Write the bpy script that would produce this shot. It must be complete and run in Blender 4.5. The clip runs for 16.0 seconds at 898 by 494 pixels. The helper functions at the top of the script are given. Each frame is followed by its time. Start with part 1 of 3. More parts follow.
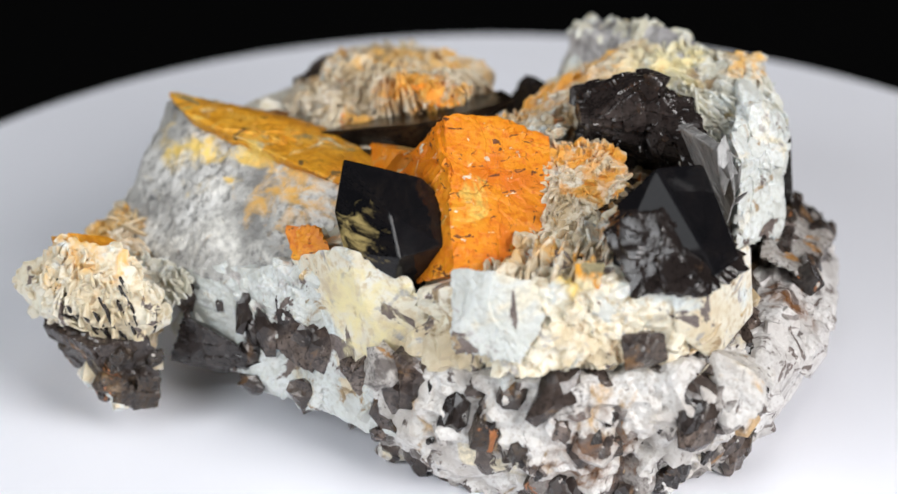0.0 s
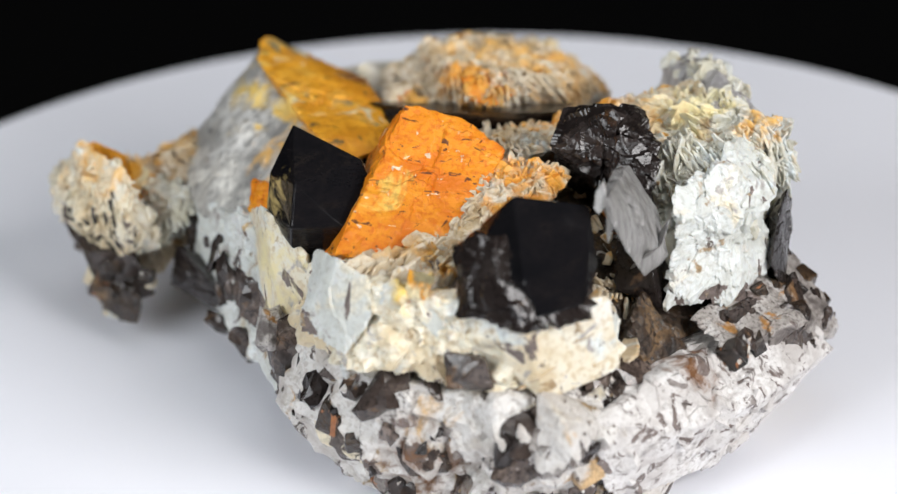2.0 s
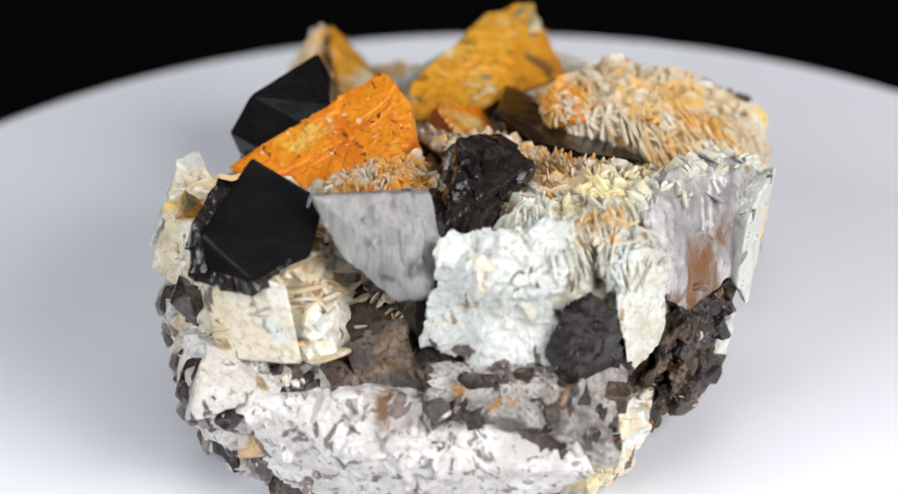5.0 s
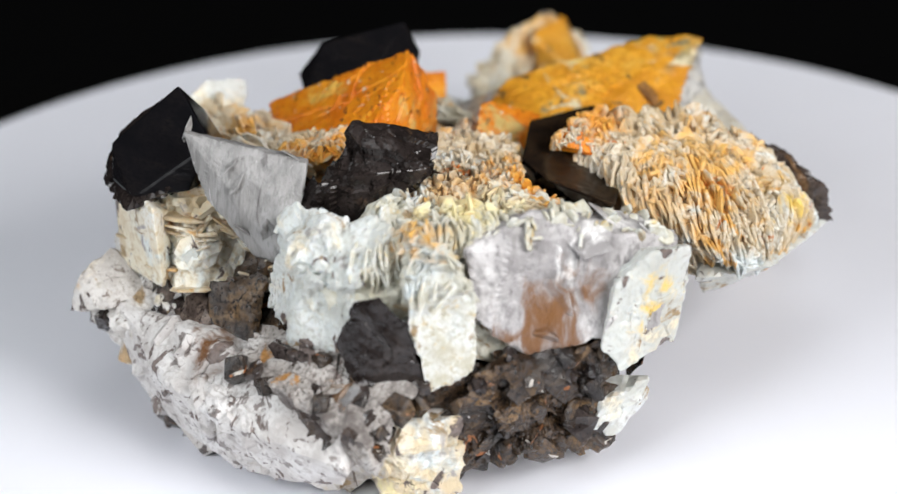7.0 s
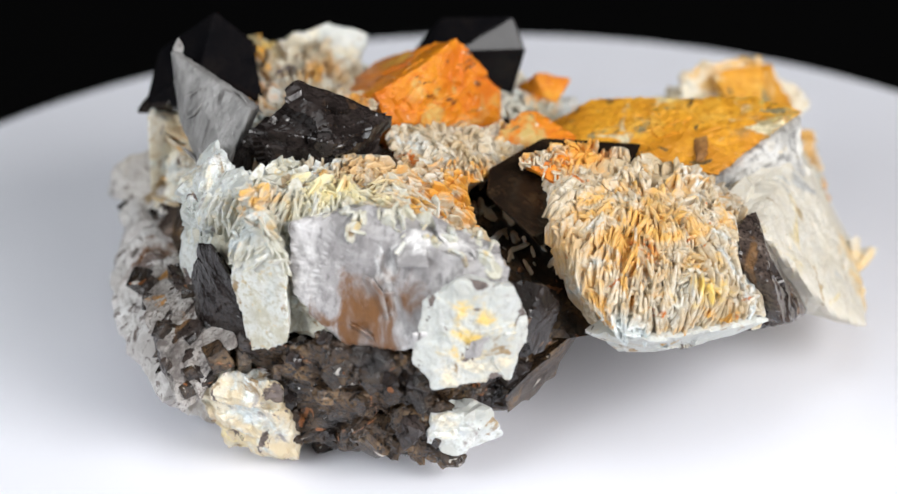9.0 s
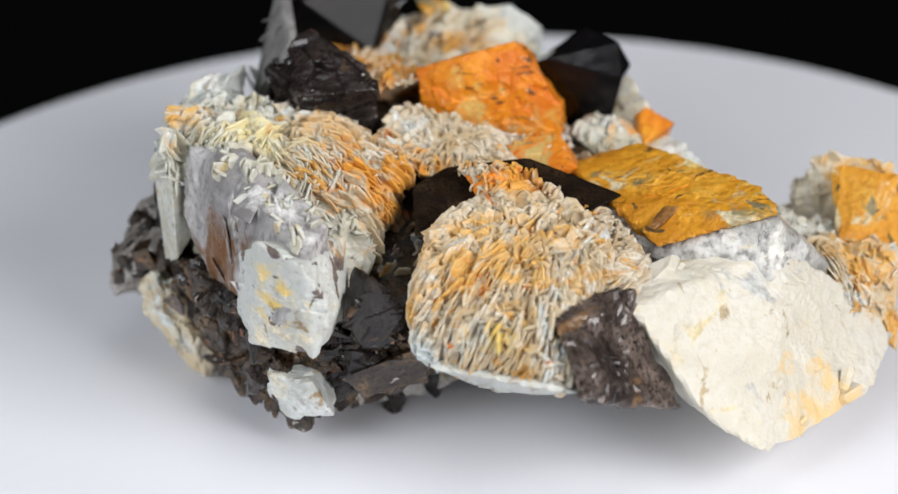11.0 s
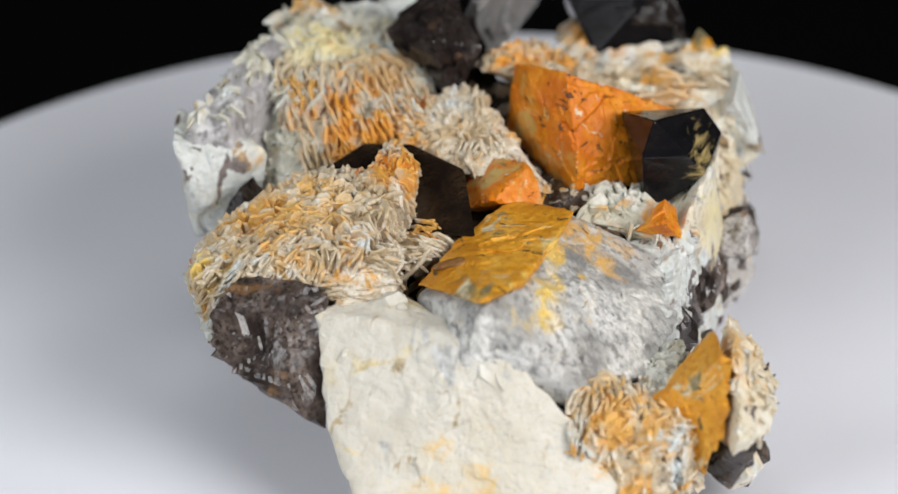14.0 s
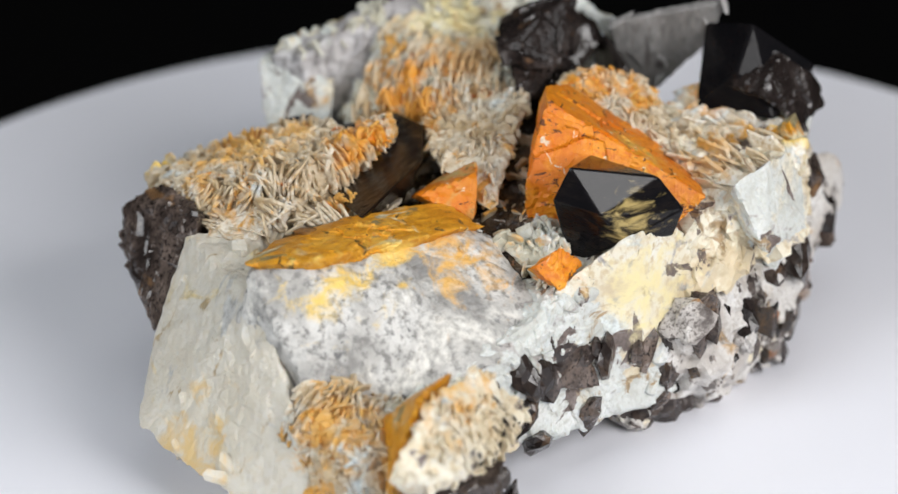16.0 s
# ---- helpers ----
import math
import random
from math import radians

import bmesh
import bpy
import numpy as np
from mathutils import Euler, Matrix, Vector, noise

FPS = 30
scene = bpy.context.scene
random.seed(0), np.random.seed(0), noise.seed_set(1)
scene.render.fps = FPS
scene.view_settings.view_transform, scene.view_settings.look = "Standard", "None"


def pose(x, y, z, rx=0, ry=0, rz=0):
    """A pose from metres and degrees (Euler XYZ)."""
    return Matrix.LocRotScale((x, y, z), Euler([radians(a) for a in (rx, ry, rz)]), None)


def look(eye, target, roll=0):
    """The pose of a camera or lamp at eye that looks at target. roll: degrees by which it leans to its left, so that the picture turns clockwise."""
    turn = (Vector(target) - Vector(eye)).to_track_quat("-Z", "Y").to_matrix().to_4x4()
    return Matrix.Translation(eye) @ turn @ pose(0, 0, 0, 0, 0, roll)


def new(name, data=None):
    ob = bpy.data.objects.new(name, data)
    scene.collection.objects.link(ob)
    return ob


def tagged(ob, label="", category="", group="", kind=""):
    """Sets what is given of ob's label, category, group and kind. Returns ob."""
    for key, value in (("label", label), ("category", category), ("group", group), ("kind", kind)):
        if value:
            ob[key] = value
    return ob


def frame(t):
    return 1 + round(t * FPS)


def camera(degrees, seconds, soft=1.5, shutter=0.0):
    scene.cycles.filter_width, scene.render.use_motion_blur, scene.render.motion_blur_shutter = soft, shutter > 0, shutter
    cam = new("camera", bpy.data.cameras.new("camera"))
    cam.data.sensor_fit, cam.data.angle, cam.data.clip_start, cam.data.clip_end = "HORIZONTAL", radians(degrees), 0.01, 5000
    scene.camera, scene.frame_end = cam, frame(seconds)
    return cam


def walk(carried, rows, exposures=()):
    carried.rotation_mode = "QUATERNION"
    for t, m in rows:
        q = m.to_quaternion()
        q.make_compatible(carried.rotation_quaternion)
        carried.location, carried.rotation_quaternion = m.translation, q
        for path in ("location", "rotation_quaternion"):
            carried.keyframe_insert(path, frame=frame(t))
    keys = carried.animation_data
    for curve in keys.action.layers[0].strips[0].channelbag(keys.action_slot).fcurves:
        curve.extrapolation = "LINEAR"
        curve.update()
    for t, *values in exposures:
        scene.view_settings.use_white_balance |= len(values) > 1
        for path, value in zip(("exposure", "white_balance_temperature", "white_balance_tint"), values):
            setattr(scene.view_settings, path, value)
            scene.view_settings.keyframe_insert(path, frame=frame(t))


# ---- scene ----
# The path: a camera that stands still before a slowly turning table
cam = camera(15.35, 16.0)
EYE = (0.0, -0.5, 0.2917)
PITCH, YAW = radians(28.36), radians(-0.53)
AIM = (EYE[0] + math.sin(YAW) * math.cos(PITCH), EYE[1] + math.cos(YAW) * math.cos(PITCH), EYE[2] - math.sin(PITCH))
walk(cam, [(0, look(EYE, AIM, -1.087)), (16, look(EYE, AIM, -1.087))],
     exposures=[(0, -0.06), (4.7, 0.02), (8, 0.05), (10.3, -0.08), (12.5, -0.33), (16, -0.25)])
cam.data.dof.use_dof = True
cam.data.dof.focus_distance = 0.538
cam.data.dof.aperture_fstop = 12

# ---- light: a dark studio with soft boxes ----
world = bpy.data.worlds.new("world")
scene.world = world
world.use_nodes = True
world.node_tree.nodes["Background"].inputs[0].default_value = (0.5, 0.55, 0.7, 1)
world.node_tree.nodes["Background"].inputs[1].default_value = 0.0008


def softbox(name, eye, target, w, h, power, color=(1, 1, 1)):
    d = bpy.data.lights.new(name, "AREA")
    d.shape, d.size, d.size_y, d.energy, d.color = "RECTANGLE", w, h, power, color
    ob = new(name, d)
    ob.matrix_world = look(eye, target)
    return ob


softbox("softbox_left", (-0.44, -0.44, 0.36), (-0.04, -0.10, 0.0), 0.40, 0.40, 3.65, (0.94, 0.97, 1.0))
softbox("softbox_right", (0.44, -0.42, 0.36), (0.05, -0.10, 0.0), 0.40, 0.40, 5.85, (1.0, 0.985, 0.985))
softbox("softbox_top", (0.02, -0.16, 0.72), (0, -0.08, 0.02), 0.40, 0.40, 1.05, (0.96, 0.98, 1.0))

# ---- materials ----
specimen = tagged(new("mineral_specimen"), "rough mineral specimen with orange feldspar, black quartz and albite", "mineral specimen")


def nodes_of(name):
    m = bpy.data.materials.new(name)
    m.use_nodes = True
    return m, m.node_tree, m.node_tree.nodes["Principled BSDF"]


def add(nt, kind, **values):
    n = nt.nodes.new(kind)
    for k, v in values.items():
        n.inputs[k].default_value = v
    return n


def mixed(nt, fac, a, b):
    n = nt.nodes.new("ShaderNodeMix")
    n.data_type = "RGBA"
    nt.links.new(fac, n.inputs[0])
    for s, i in ((a, 6), (b, 7)):
        if isinstance(s, tuple):
            n.inputs[i].default_value = (*s, 1)
        else:
            nt.links.new(s, n.inputs[i])
    return n.outputs[2]


def ranged(nt, sock, lo, hi):
    n = nt.nodes.new("ShaderNodeMapRange")
    n.interpolation_type = "SMOOTHSTEP"
    nt.links.new(sock, n.inputs[0])
    n.inputs[1].default_value, n.inputs[2].default_value = lo, hi
    return n.outputs[0]


def mineral(name, tones, scale=90, layers=(), rough=0.6, bump=0.4, bump_scale=500, sss=0.0, spec=0.4, coat=0.0, trans=0.0,
            stretch=(1, 1, 1), turn=(0, 0, 0), own=False, stained=()):
    """tones: dark, middle, light of the ground. layers: (scale, low, high, colour, stretch, gloss)."""
    m, nt, bsdf = nodes_of(name)
    tc = nt.nodes.new("ShaderNodeTexCoord")
    tc.object = None if own else specimen
    co = tc.outputs["Object"]

    def space(st, rot=turn):
        mp = nt.nodes.new("ShaderNodeMapping")
        nt.links.new(co, mp.inputs[0])
        mp.inputs["Scale"].default_value = st
        mp.inputs["Rotation"].default_value = [radians(a) for a in rot]
        return mp.outputs[0]

    base = space(stretch)

    def noise_tex(sc, detail, where, dist=0.4):
        n = add(nt, "ShaderNodeTexNoise", Scale=sc, Detail=detail, Distortion=dist, Roughness=0.6)
        nt.links.new(where, n.inputs["Vector"])
        return n.outputs["Fac"]

    big = noise_tex(scale, 6, base)
    fine = noise_tex(scale * 9, 5, base, 0.1)
    c = mixed(nt, ranged(nt, big, 0.36, 0.52), tones[0], tones[1])
    c = mixed(nt, ranged(nt, big, 0.5, 0.68), c, tones[2])
    c = mixed(nt, ranged(nt, fine, 0.46, 0.66), c, tones[0])
    chance = nt.nodes.new("ShaderNodeMath")
    chance.operation = "ADD"
    nt.links.new(nt.nodes.new("ShaderNodeObjectInfo").outputs["Random"], chance.inputs[0])
    nt.links.new(nt.nodes.new("ShaderNodeNewGeometry").outputs["Random Per Island"], chance.inputs[1])
    ping = nt.nodes.new("ShaderNodeMath")
    ping.operation = "PINGPONG"
    ping.inputs[1].default_value = 1.0
    nt.links.new(chance.outputs[0], ping.inputs[0])
    c = mixed(nt, ranged(nt, ping.outputs[0], 0.0, 1.6), c, tones[0])
    rough_sock = add(nt, "ShaderNodeValue")
    rough_sock.outputs[0].default_value = rough
    rough_sock = rough_sock.outputs[0]
    for sc, lo, hi, colour, st, g in layers:
        where = space(st)
        f = ranged(nt, noise_tex(sc, 5, where, 0.8), lo, hi)
        shade = mixed(nt, ranged(nt, fine, 0.35, 0.7), colour, tuple(0.6 * k for k in colour))
        c = mixed(nt, f, c, shade)
        r = nt.nodes.new("ShaderNodeMix")
        nt.links.new(f, r.inputs[0])
        nt.links.new(rough_sock, r.inputs[2])
        r.inputs[3].default_value = g
        rough_sock = r.outputs[0]
    if stained:
        blot = noise_tex(230, 6, base, 0.6)
    for (x, y, z, radius), colour in stained:
        away = nt.nodes.new("ShaderNodeVectorMath")
        away.operation = "DISTANCE"
        nt.links.new(co, away.inputs[0])
        away.inputs[1].default_value = (x * 0.01, y * 0.01, z * 0.01)
        near = nt.nodes.new("ShaderNodeMath")
        near.operation = "MULTIPLY_ADD"
        nt.links.new(away.outputs["Value"], near.inputs[0])
        near.inputs[1].default_value = -100.0 / radius
        near.inputs[2].default_value = 1.0
        both = nt.nodes.new("ShaderNodeMath")
        both.operation = "MULTIPLY_ADD"
        nt.links.new(blot, both.inputs[0])
        both.inputs[1].default_value = 3.2
        nt.links.new(near.outputs[0], both.inputs[2])
        c = mixed(nt, ranged(nt, both.outputs[0], 1.85, 2.7), c, colour)
    nt.links.new(c, bsdf.inputs["Base Color"])
    nt.links.new(rough_sock, bsdf.inputs["Roughness"])
    bsdf.inputs["Specular IOR Level"].default_value = spec
    bsdf.inputs["Coat Weight"].default_value = coat
    bsdf.inputs["Coat Roughness"].default_value = 0.15
    bsdf.inputs["Transmission Weight"].default_value = trans
    if sss:
        bsdf.inputs["Subsurface Weight"].default_value = sss
        bsdf.inputs["Subsurface Radius"].default_value = (0.002, 0.0016, 0.0012)
        bsdf.inputs["Subsurface Scale"].default_value = 1.0
    bn = noise_tex(bump_scale, 8, base, 0.2)
    b = add(nt, "ShaderNodeBump", Strength=bump, Distance=0.0012)
    nt.links.new(bn, b.inputs["Height"])
    nt.links.new(b.outputs[0], bsdf.inputs["Normal"])
    return m


ONE = (1, 1, 1)
SMOKE, RUST, OCHRE, TAN = (0.09, 0.07, 0.065), (0.16, 0.07, 0.025), (0.76, 0.44, 0.12), (0.68, 0.45, 0.22)
FIRE, LEMON, STRAW = (0.76, 0.34, 0.05), (0.84, 0.6, 0.16), (0.84, 0.74, 0.42)
# Iron stains: where they lie in the rock, how far they reach, and their colour
STAINS = [((1.0, 1.6, 4.3, 1.5), FIRE), ((-1.1, 1.7, 4.5, 1.1), FIRE), ((2.0, -1.6, 4.7, 1.3), FIRE), ((-2.7, -2.2, 3.7, 0.9), FIRE), ((0.4, 3.4, 4.0, 1.6), TAN),
          ((-1.2, 3.6, 4.3, 2.0), OCHRE), ((-1.3, 5.2, 3.6, 0.7), LEMON), ((2.4, 4.3, 3.4, 0.8), LEMON), ((4.6, 1.3, 5.2, 1.0), OCHRE), ((1.7, -5.0, 4.5, 0.8), LEMON), ((3.2, 1.5, 5.0, 1.5), STRAW), ((2.2, 0.9, 4.6, 1.4), TAN)]
STAINS += [((3.2, -2.8, 4.7, 1.1), OCHRE), ((-3.6, 0.3, 4.2, 1.2), LEMON), ((-3.0, -0.9, 4.2, 1.6), OCHRE), ((-4.4, 0.9, 3.6, 1.3), LEMON), ((1.6, 1.9, 4.6, 1.2), FIRE), ((2.9, -3.3, 4.2, 1.2), FIRE), ((-6.2, 2.6, 0.9, 1.6), (0.74, 0.54, 0.26)), ((-6.6, -0.2, 2.3, 1.3), OCHRE), ((-6.4, -1.9, 3.3, 1.3), OCHRE),
           ((-1.9, -3.6, 3.0, 1.3), STRAW), ((0.6, -3.9, 4.3, 1.0), TAN), ((4.8, -2.2, 2.5, 1.0), RUST), ((1.8, -5.0, 1.2, 1.1), RUST), ((4.9, 1.0, 0.8, 0.8), STRAW)]
# What the pale minerals share: clouds of cream, of blue-white and of grey, glassy quartz that run through them all
CREAMY = (75, 0.57, 0.68, (0.88, 0.79, 0.6), ONE, 0.45)
BLUISH = (62, 0.55, 0.66, (0.77, 0.82, 0.81), (1.1, 1, 0.9), 0.4)
GLASSY = (150, 0.595, 0.625, (0.2, 0.16, 0.145), (1, 1.05, 0.8), 0.18)
DIRT = (170, 0.61, 0.68, (0.42, 0.3, 0.17), (1, 0.9, 1.1), 0.5)
GREYS = (210, 0.6, 0.68, (0.5, 0.47, 0.45), (0.9, 1, 1.1), 0.35)
granite = mineral("graphic_granite", ((0.517, 0.479, 0.442), (0.752, 0.733, 0.705), (0.827, 0.823, 0.813)), 130,
                  [CREAMY, DIRT, (130, 0.57, 0.6, (0.13, 0.105, 0.095), (1, 1, 0.6), 0.15), (420, 0.62, 0.66, (0.3, 0.25, 0.22), (1, 1, 0.6), 0.25), (95, 0.58, 0.67, (0.62, 0.42, 0.22), ONE, 0.4)], 0.42, 0.9, 420, stained=STAINS)
shelf_rock = mineral("speckled_feldspar", ((0.494, 0.465, 0.446), (0.684, 0.665, 0.646), (0.76, 0.75, 0.741)), 110,
                     [(430, 0.57, 0.61, (0.26, 0.225, 0.21), (0.4, 1, 1), 0.35), GREYS, GLASSY], 0.48, 0.5, 420, stained=STAINS)
cream = mineral("cream_feldspar", ((0.627, 0.522, 0.351), (0.798, 0.75, 0.617), (0.845, 0.836, 0.779)), 90, [BLUISH, GREYS, GLASSY, DIRT], 0.36, 0.45, 300, sss=0.15, stained=STAINS)
pale = mineral("pale_blue_feldspar", ((0.545, 0.555, 0.517), (0.714, 0.743, 0.724), (0.79, 0.808, 0.799)), 120, [CREAMY, GREYS, GLASSY, DIRT], 0.34, 0.6, 350, sss=0.15, stained=STAINS)
slab = mineral("ivory_feldspar", ((0.644, 0.598, 0.497), (0.745, 0.722, 0.662), (0.791, 0.782, 0.754)), 70,
               [(85, 0.6, 0.7, (0.8, 0.66, 0.36), ONE, 0.5), (110, 0.6, 0.7, (0.62, 0.62, 0.6), ONE, 0.4), (230, 0.62, 0.68, (0.55, 0.43, 0.26), (1, 1, 0.5), 0.4)], 0.42, 0.75, 320, sss=0.15, stained=STAINS)
orange = mineral("orange_feldspar", ((0.632, 0.158, 0.007), (0.8, 0.298, 0.014), (0.818, 0.4, 0.037)), 100,
                 [(330, 0.6, 0.64, (0.16, 0.05, 0.015), (1, 1, 2.5), 0.6), (480, 0.65, 0.68, (0.85, 0.66, 0.48), ONE, 0.5),
                  (90, 0.62, 0.7, (0.85, 0.5, 0.1), ONE, 0.45)], 0.4, 0.45, 500, stained=[((-0.5, -0.4, 3.5, 1.5), (0.55, 0.4, 0.14)), ((0.2, -0.6, 4.2, 1.0), (0.72, 0.5, 0.16)), ((1.4, -3.2, 3.7, 0.9), (0.7, 0.45, 0.16))])
yellow = mineral("yellow_feldspar", ((0.577, 0.233, 0.014), (0.781, 0.372, 0.028), (0.818, 0.484, 0.084)), 110,
                 [(290, 0.6, 0.64, (0.17, 0.1, 0.03), ONE, 0.6), (120, 0.58, 0.66, (0.78, 0.68, 0.44), ONE, 0.5),
                  (110, 0.62, 0.68, (0.3, 0.25, 0.13), (1, 1.2, 1), 0.5)], 0.42, 0.8, 400,
                 stained=[((-4.6, 2.3, 3.9, 0.9), (0.24, 0.2, 0.1)), ((-3.7, 2.4, 3.7, 0.6), (0.3, 0.24, 0.11)), ((-5.2, 0.9, 4.2, 0.9), (0.86, 0.62, 0.16)), ((-3.6, -0.2, 4.1, 0.8), (0.88, 0.6, 0.14))])
iron = mineral("brown_iron_stain", ((0.16, 0.07, 0.02), (0.3, 0.14, 0.04), (0.45, 0.24, 0.08)), 200, [], 0.5, 0.6, 400)
grey_crust = mineral("grey_crust", ((0.24, 0.235, 0.225), (0.5, 0.49, 0.465), (0.78, 0.77, 0.74)), 75,
                     [(420, 0.64, 0.7, (0.22, 0.22, 0.22), ONE, 0.3), (48, 0.52, 0.62, (0.88, 0.86, 0.8), ONE, 0.4), (55, 0.65, 0.74, (0.84, 0.7, 0.42), ONE, 0.4)], 0.36, 0.6, 420, stained=STAINS)
smoky = mineral("smoky_quartz", ((0.014, 0.011, 0.01), (0.034, 0.026, 0.024), (0.085, 0.068, 0.062)), 160, [(260, 0.68, 0.74, (0.3, 0.26, 0.24), ONE, 0.15), (130, 0.62, 0.7, (0.12, 0.07, 0.04), ONE, 0.2)], 0.07, 0.55, 75, spec=0.45)
smoky_pale = mineral("pale_smoky_quartz", ((0.025, 0.019, 0.017), (0.09, 0.067, 0.056), (0.24, 0.185, 0.155)), 150, [(260, 0.64, 0.74, (0.45, 0.4, 0.37), ONE, 0.2), (120, 0.6, 0.7, (0.2, 0.11, 0.05), ONE, 0.3)], 0.1, 0.55, 80, spec=0.5)
jet = mineral("black_quartz", ((0.006, 0.006, 0.007), (0.01, 0.009, 0.01), (0.018, 0.015, 0.014)), 120, [], 0.06, 0.12, 120, spec=0.08, stretch=(1, 1, 3))
patched_jet = mineral("patched_black_quartz", ((0.006, 0.006, 0.007), (0.01, 0.009, 0.01), (0.02, 0.016, 0.014)), 120,
                      [], 0.05, 0.08, 160, spec=0.2, stretch=(1, 1, 3), stained=[((-2.0, -3.5, 4.2, 0.75), (0.42, 0.32, 0.13))])
brown_glass = mineral("brown_quartz", ((0.012, 0.008, 0.006), (0.03, 0.018, 0.01), (0.075, 0.045, 0.022)), 160, [], 0.16, 0.3, 300, spec=0.3)
UMBER = (0.19, 0.085, 0.03)
mica = mineral("silver_mica", ((0.248, 0.235, 0.235), (0.432, 0.414, 0.414), (0.644, 0.626, 0.626)), 80,
               [(70, 0.54, 0.66, (0.88, 0.865, 0.85), (1, 1, 0.5), 0.3), (190, 0.62, 0.66, (0.16, 0.145, 0.14), (1, 1, 0.22), 0.3), (120, 0.63, 0.7, (0.9, 0.89, 0.88), (1, 1, 0.3), 0.25)],
               0.28, 0.6, 330, spec=0.6, stretch=(1, 1, 0.6), stained=[((3.5, 3.0, 3.4, 1.1), UMBER), ((3.7, 2.9, 2.9, 1.0), UMBER), ((4.05, 2.5, 3.1, 0.45), UMBER)])
folded_mica = mineral("folded_mica", ((0.2, 0.195, 0.19), (0.4, 0.39, 0.38), (0.64, 0.63, 0.62)), 110,
                      [(230, 0.6, 0.65, (0.13, 0.12, 0.115), (1, 1, 0.12), 0.3), (300, 0.64, 0.7, (0.75, 0.73, 0.72), (1, 1, 0.3), 0.25)], 0.26, 0.9, 330, spec=0.7, stretch=(1, 1, 0.2))
albite = mineral("bladed_albite", ((0.528, 0.405, 0.246), (0.766, 0.704, 0.581), (0.81, 0.792, 0.739)), 150,
                 [(300, 0.6, 0.68, (0.66, 0.42, 0.18), ONE, 0.45), BLUISH, DIRT, (105, 0.565, 0.64, (0.78, 0.42, 0.1), ONE, 0.4), (190, 0.64, 0.7, (0.62, 0.18, 0.02), ONE, 0.4)], 0.38, 0.5, 500, sss=0.15, stained=STAINS)
albite_white = mineral("white_albite", ((0.552, 0.524, 0.414), (0.736, 0.741, 0.699), (0.8, 0.81, 0.791)), 130,
                       [(300, 0.62, 0.7, (0.72, 0.58, 0.32), ONE, 0.45), BLUISH, DIRT], 0.36, 0.5, 500, sss=0.15, stained=STAINS)
rusty = mineral("rusty_matrix", ((0.014, 0.011, 0.01), (0.06, 0.036, 0.02), (0.2, 0.12, 0.055)), 150,
                [(180, 0.63, 0.67, (0.38, 0.13, 0.03), ONE, 0.4), (220, 0.66, 0.68, (0.6, 0.56, 0.5), ONE, 0.4)], 0.22, 0.7, 400, spec=0.6)
mottled = mineral("mottled_quartz_rock", ((0.129, 0.11, 0.101), (0.534, 0.497, 0.46), (0.773, 0.754, 0.727)), 170,
                  [GLASSY, (140, 0.62, 0.67, (0.4, 0.2, 0.06), ONE, 0.45)], 0.35, 0.7, 400, stained=STAINS[-4:])
acrylic = mineral("white_acrylic", ((0.88, 0.89, 0.95), (0.89, 0.9, 0.96), (0.9, 0.91, 0.965)), 6, [], 0.35, 0.01, 100, own=True)
black_cloth = mineral("black_cloth", ((0.0004, 0.0004, 0.0005), (0.0006, 0.0006, 0.0007), (0.0008, 0.0008, 0.0009)), 12, [], 0.95, 0.2, 900, spec=0.1, own=True)

# ---- mesh helpers, in centimetres ----
CM = 0.01
SPHERES = {}


def sphere(level):
    if level not in SPHERES:
        b = bmesh.new()
        bmesh.ops.create_icosphere(b, subdivisions=level, radius=1)
        b.verts.ensure_lookup_table()
        v = np.array([x.co[:] for x in b.verts])
        f = [[x.index for x in p.verts] for p in b.faces]
        b.free()
        SPHERES[level] = (v / np.linalg.norm(v, axis=1)[:, None], f)
    return SPHERES[level]


def link(name, me, parent, material, centre=(0, 0, 0), label="", smooth=False):
    me.materials.append(material)
    if smooth:
        me.shade_smooth()
    ob = new(name, me)
    ob.parent = parent
    here = Vector((0, 0, 0))
    p = parent
    while p is not None and p.get("centre"):
        here = Vector(p["centre"])
        p = None
    ob.location = (Vector(centre) - here) * CM
    ob["centre"] = list(centre)
    if label:
        tagged(ob, label)
    return ob


def hull_planes(corners, centre):
    b = bmesh.new()
    for c in corners:
        b.verts.new(Vector(c) - Vector(centre))
    bmesh.ops.convex_hull(b, input=b.verts)
    bmesh.ops.recalc_face_normals(b, faces=b.faces)
    out = [(np.array(f.normal[:]), f.normal.dot(f.verts[0].co)) for f in b.faces if f.calc_area() > 1e-4]
    b.free()
    return [(n if d > 0 else -n, abs(d)) for n, d in out]


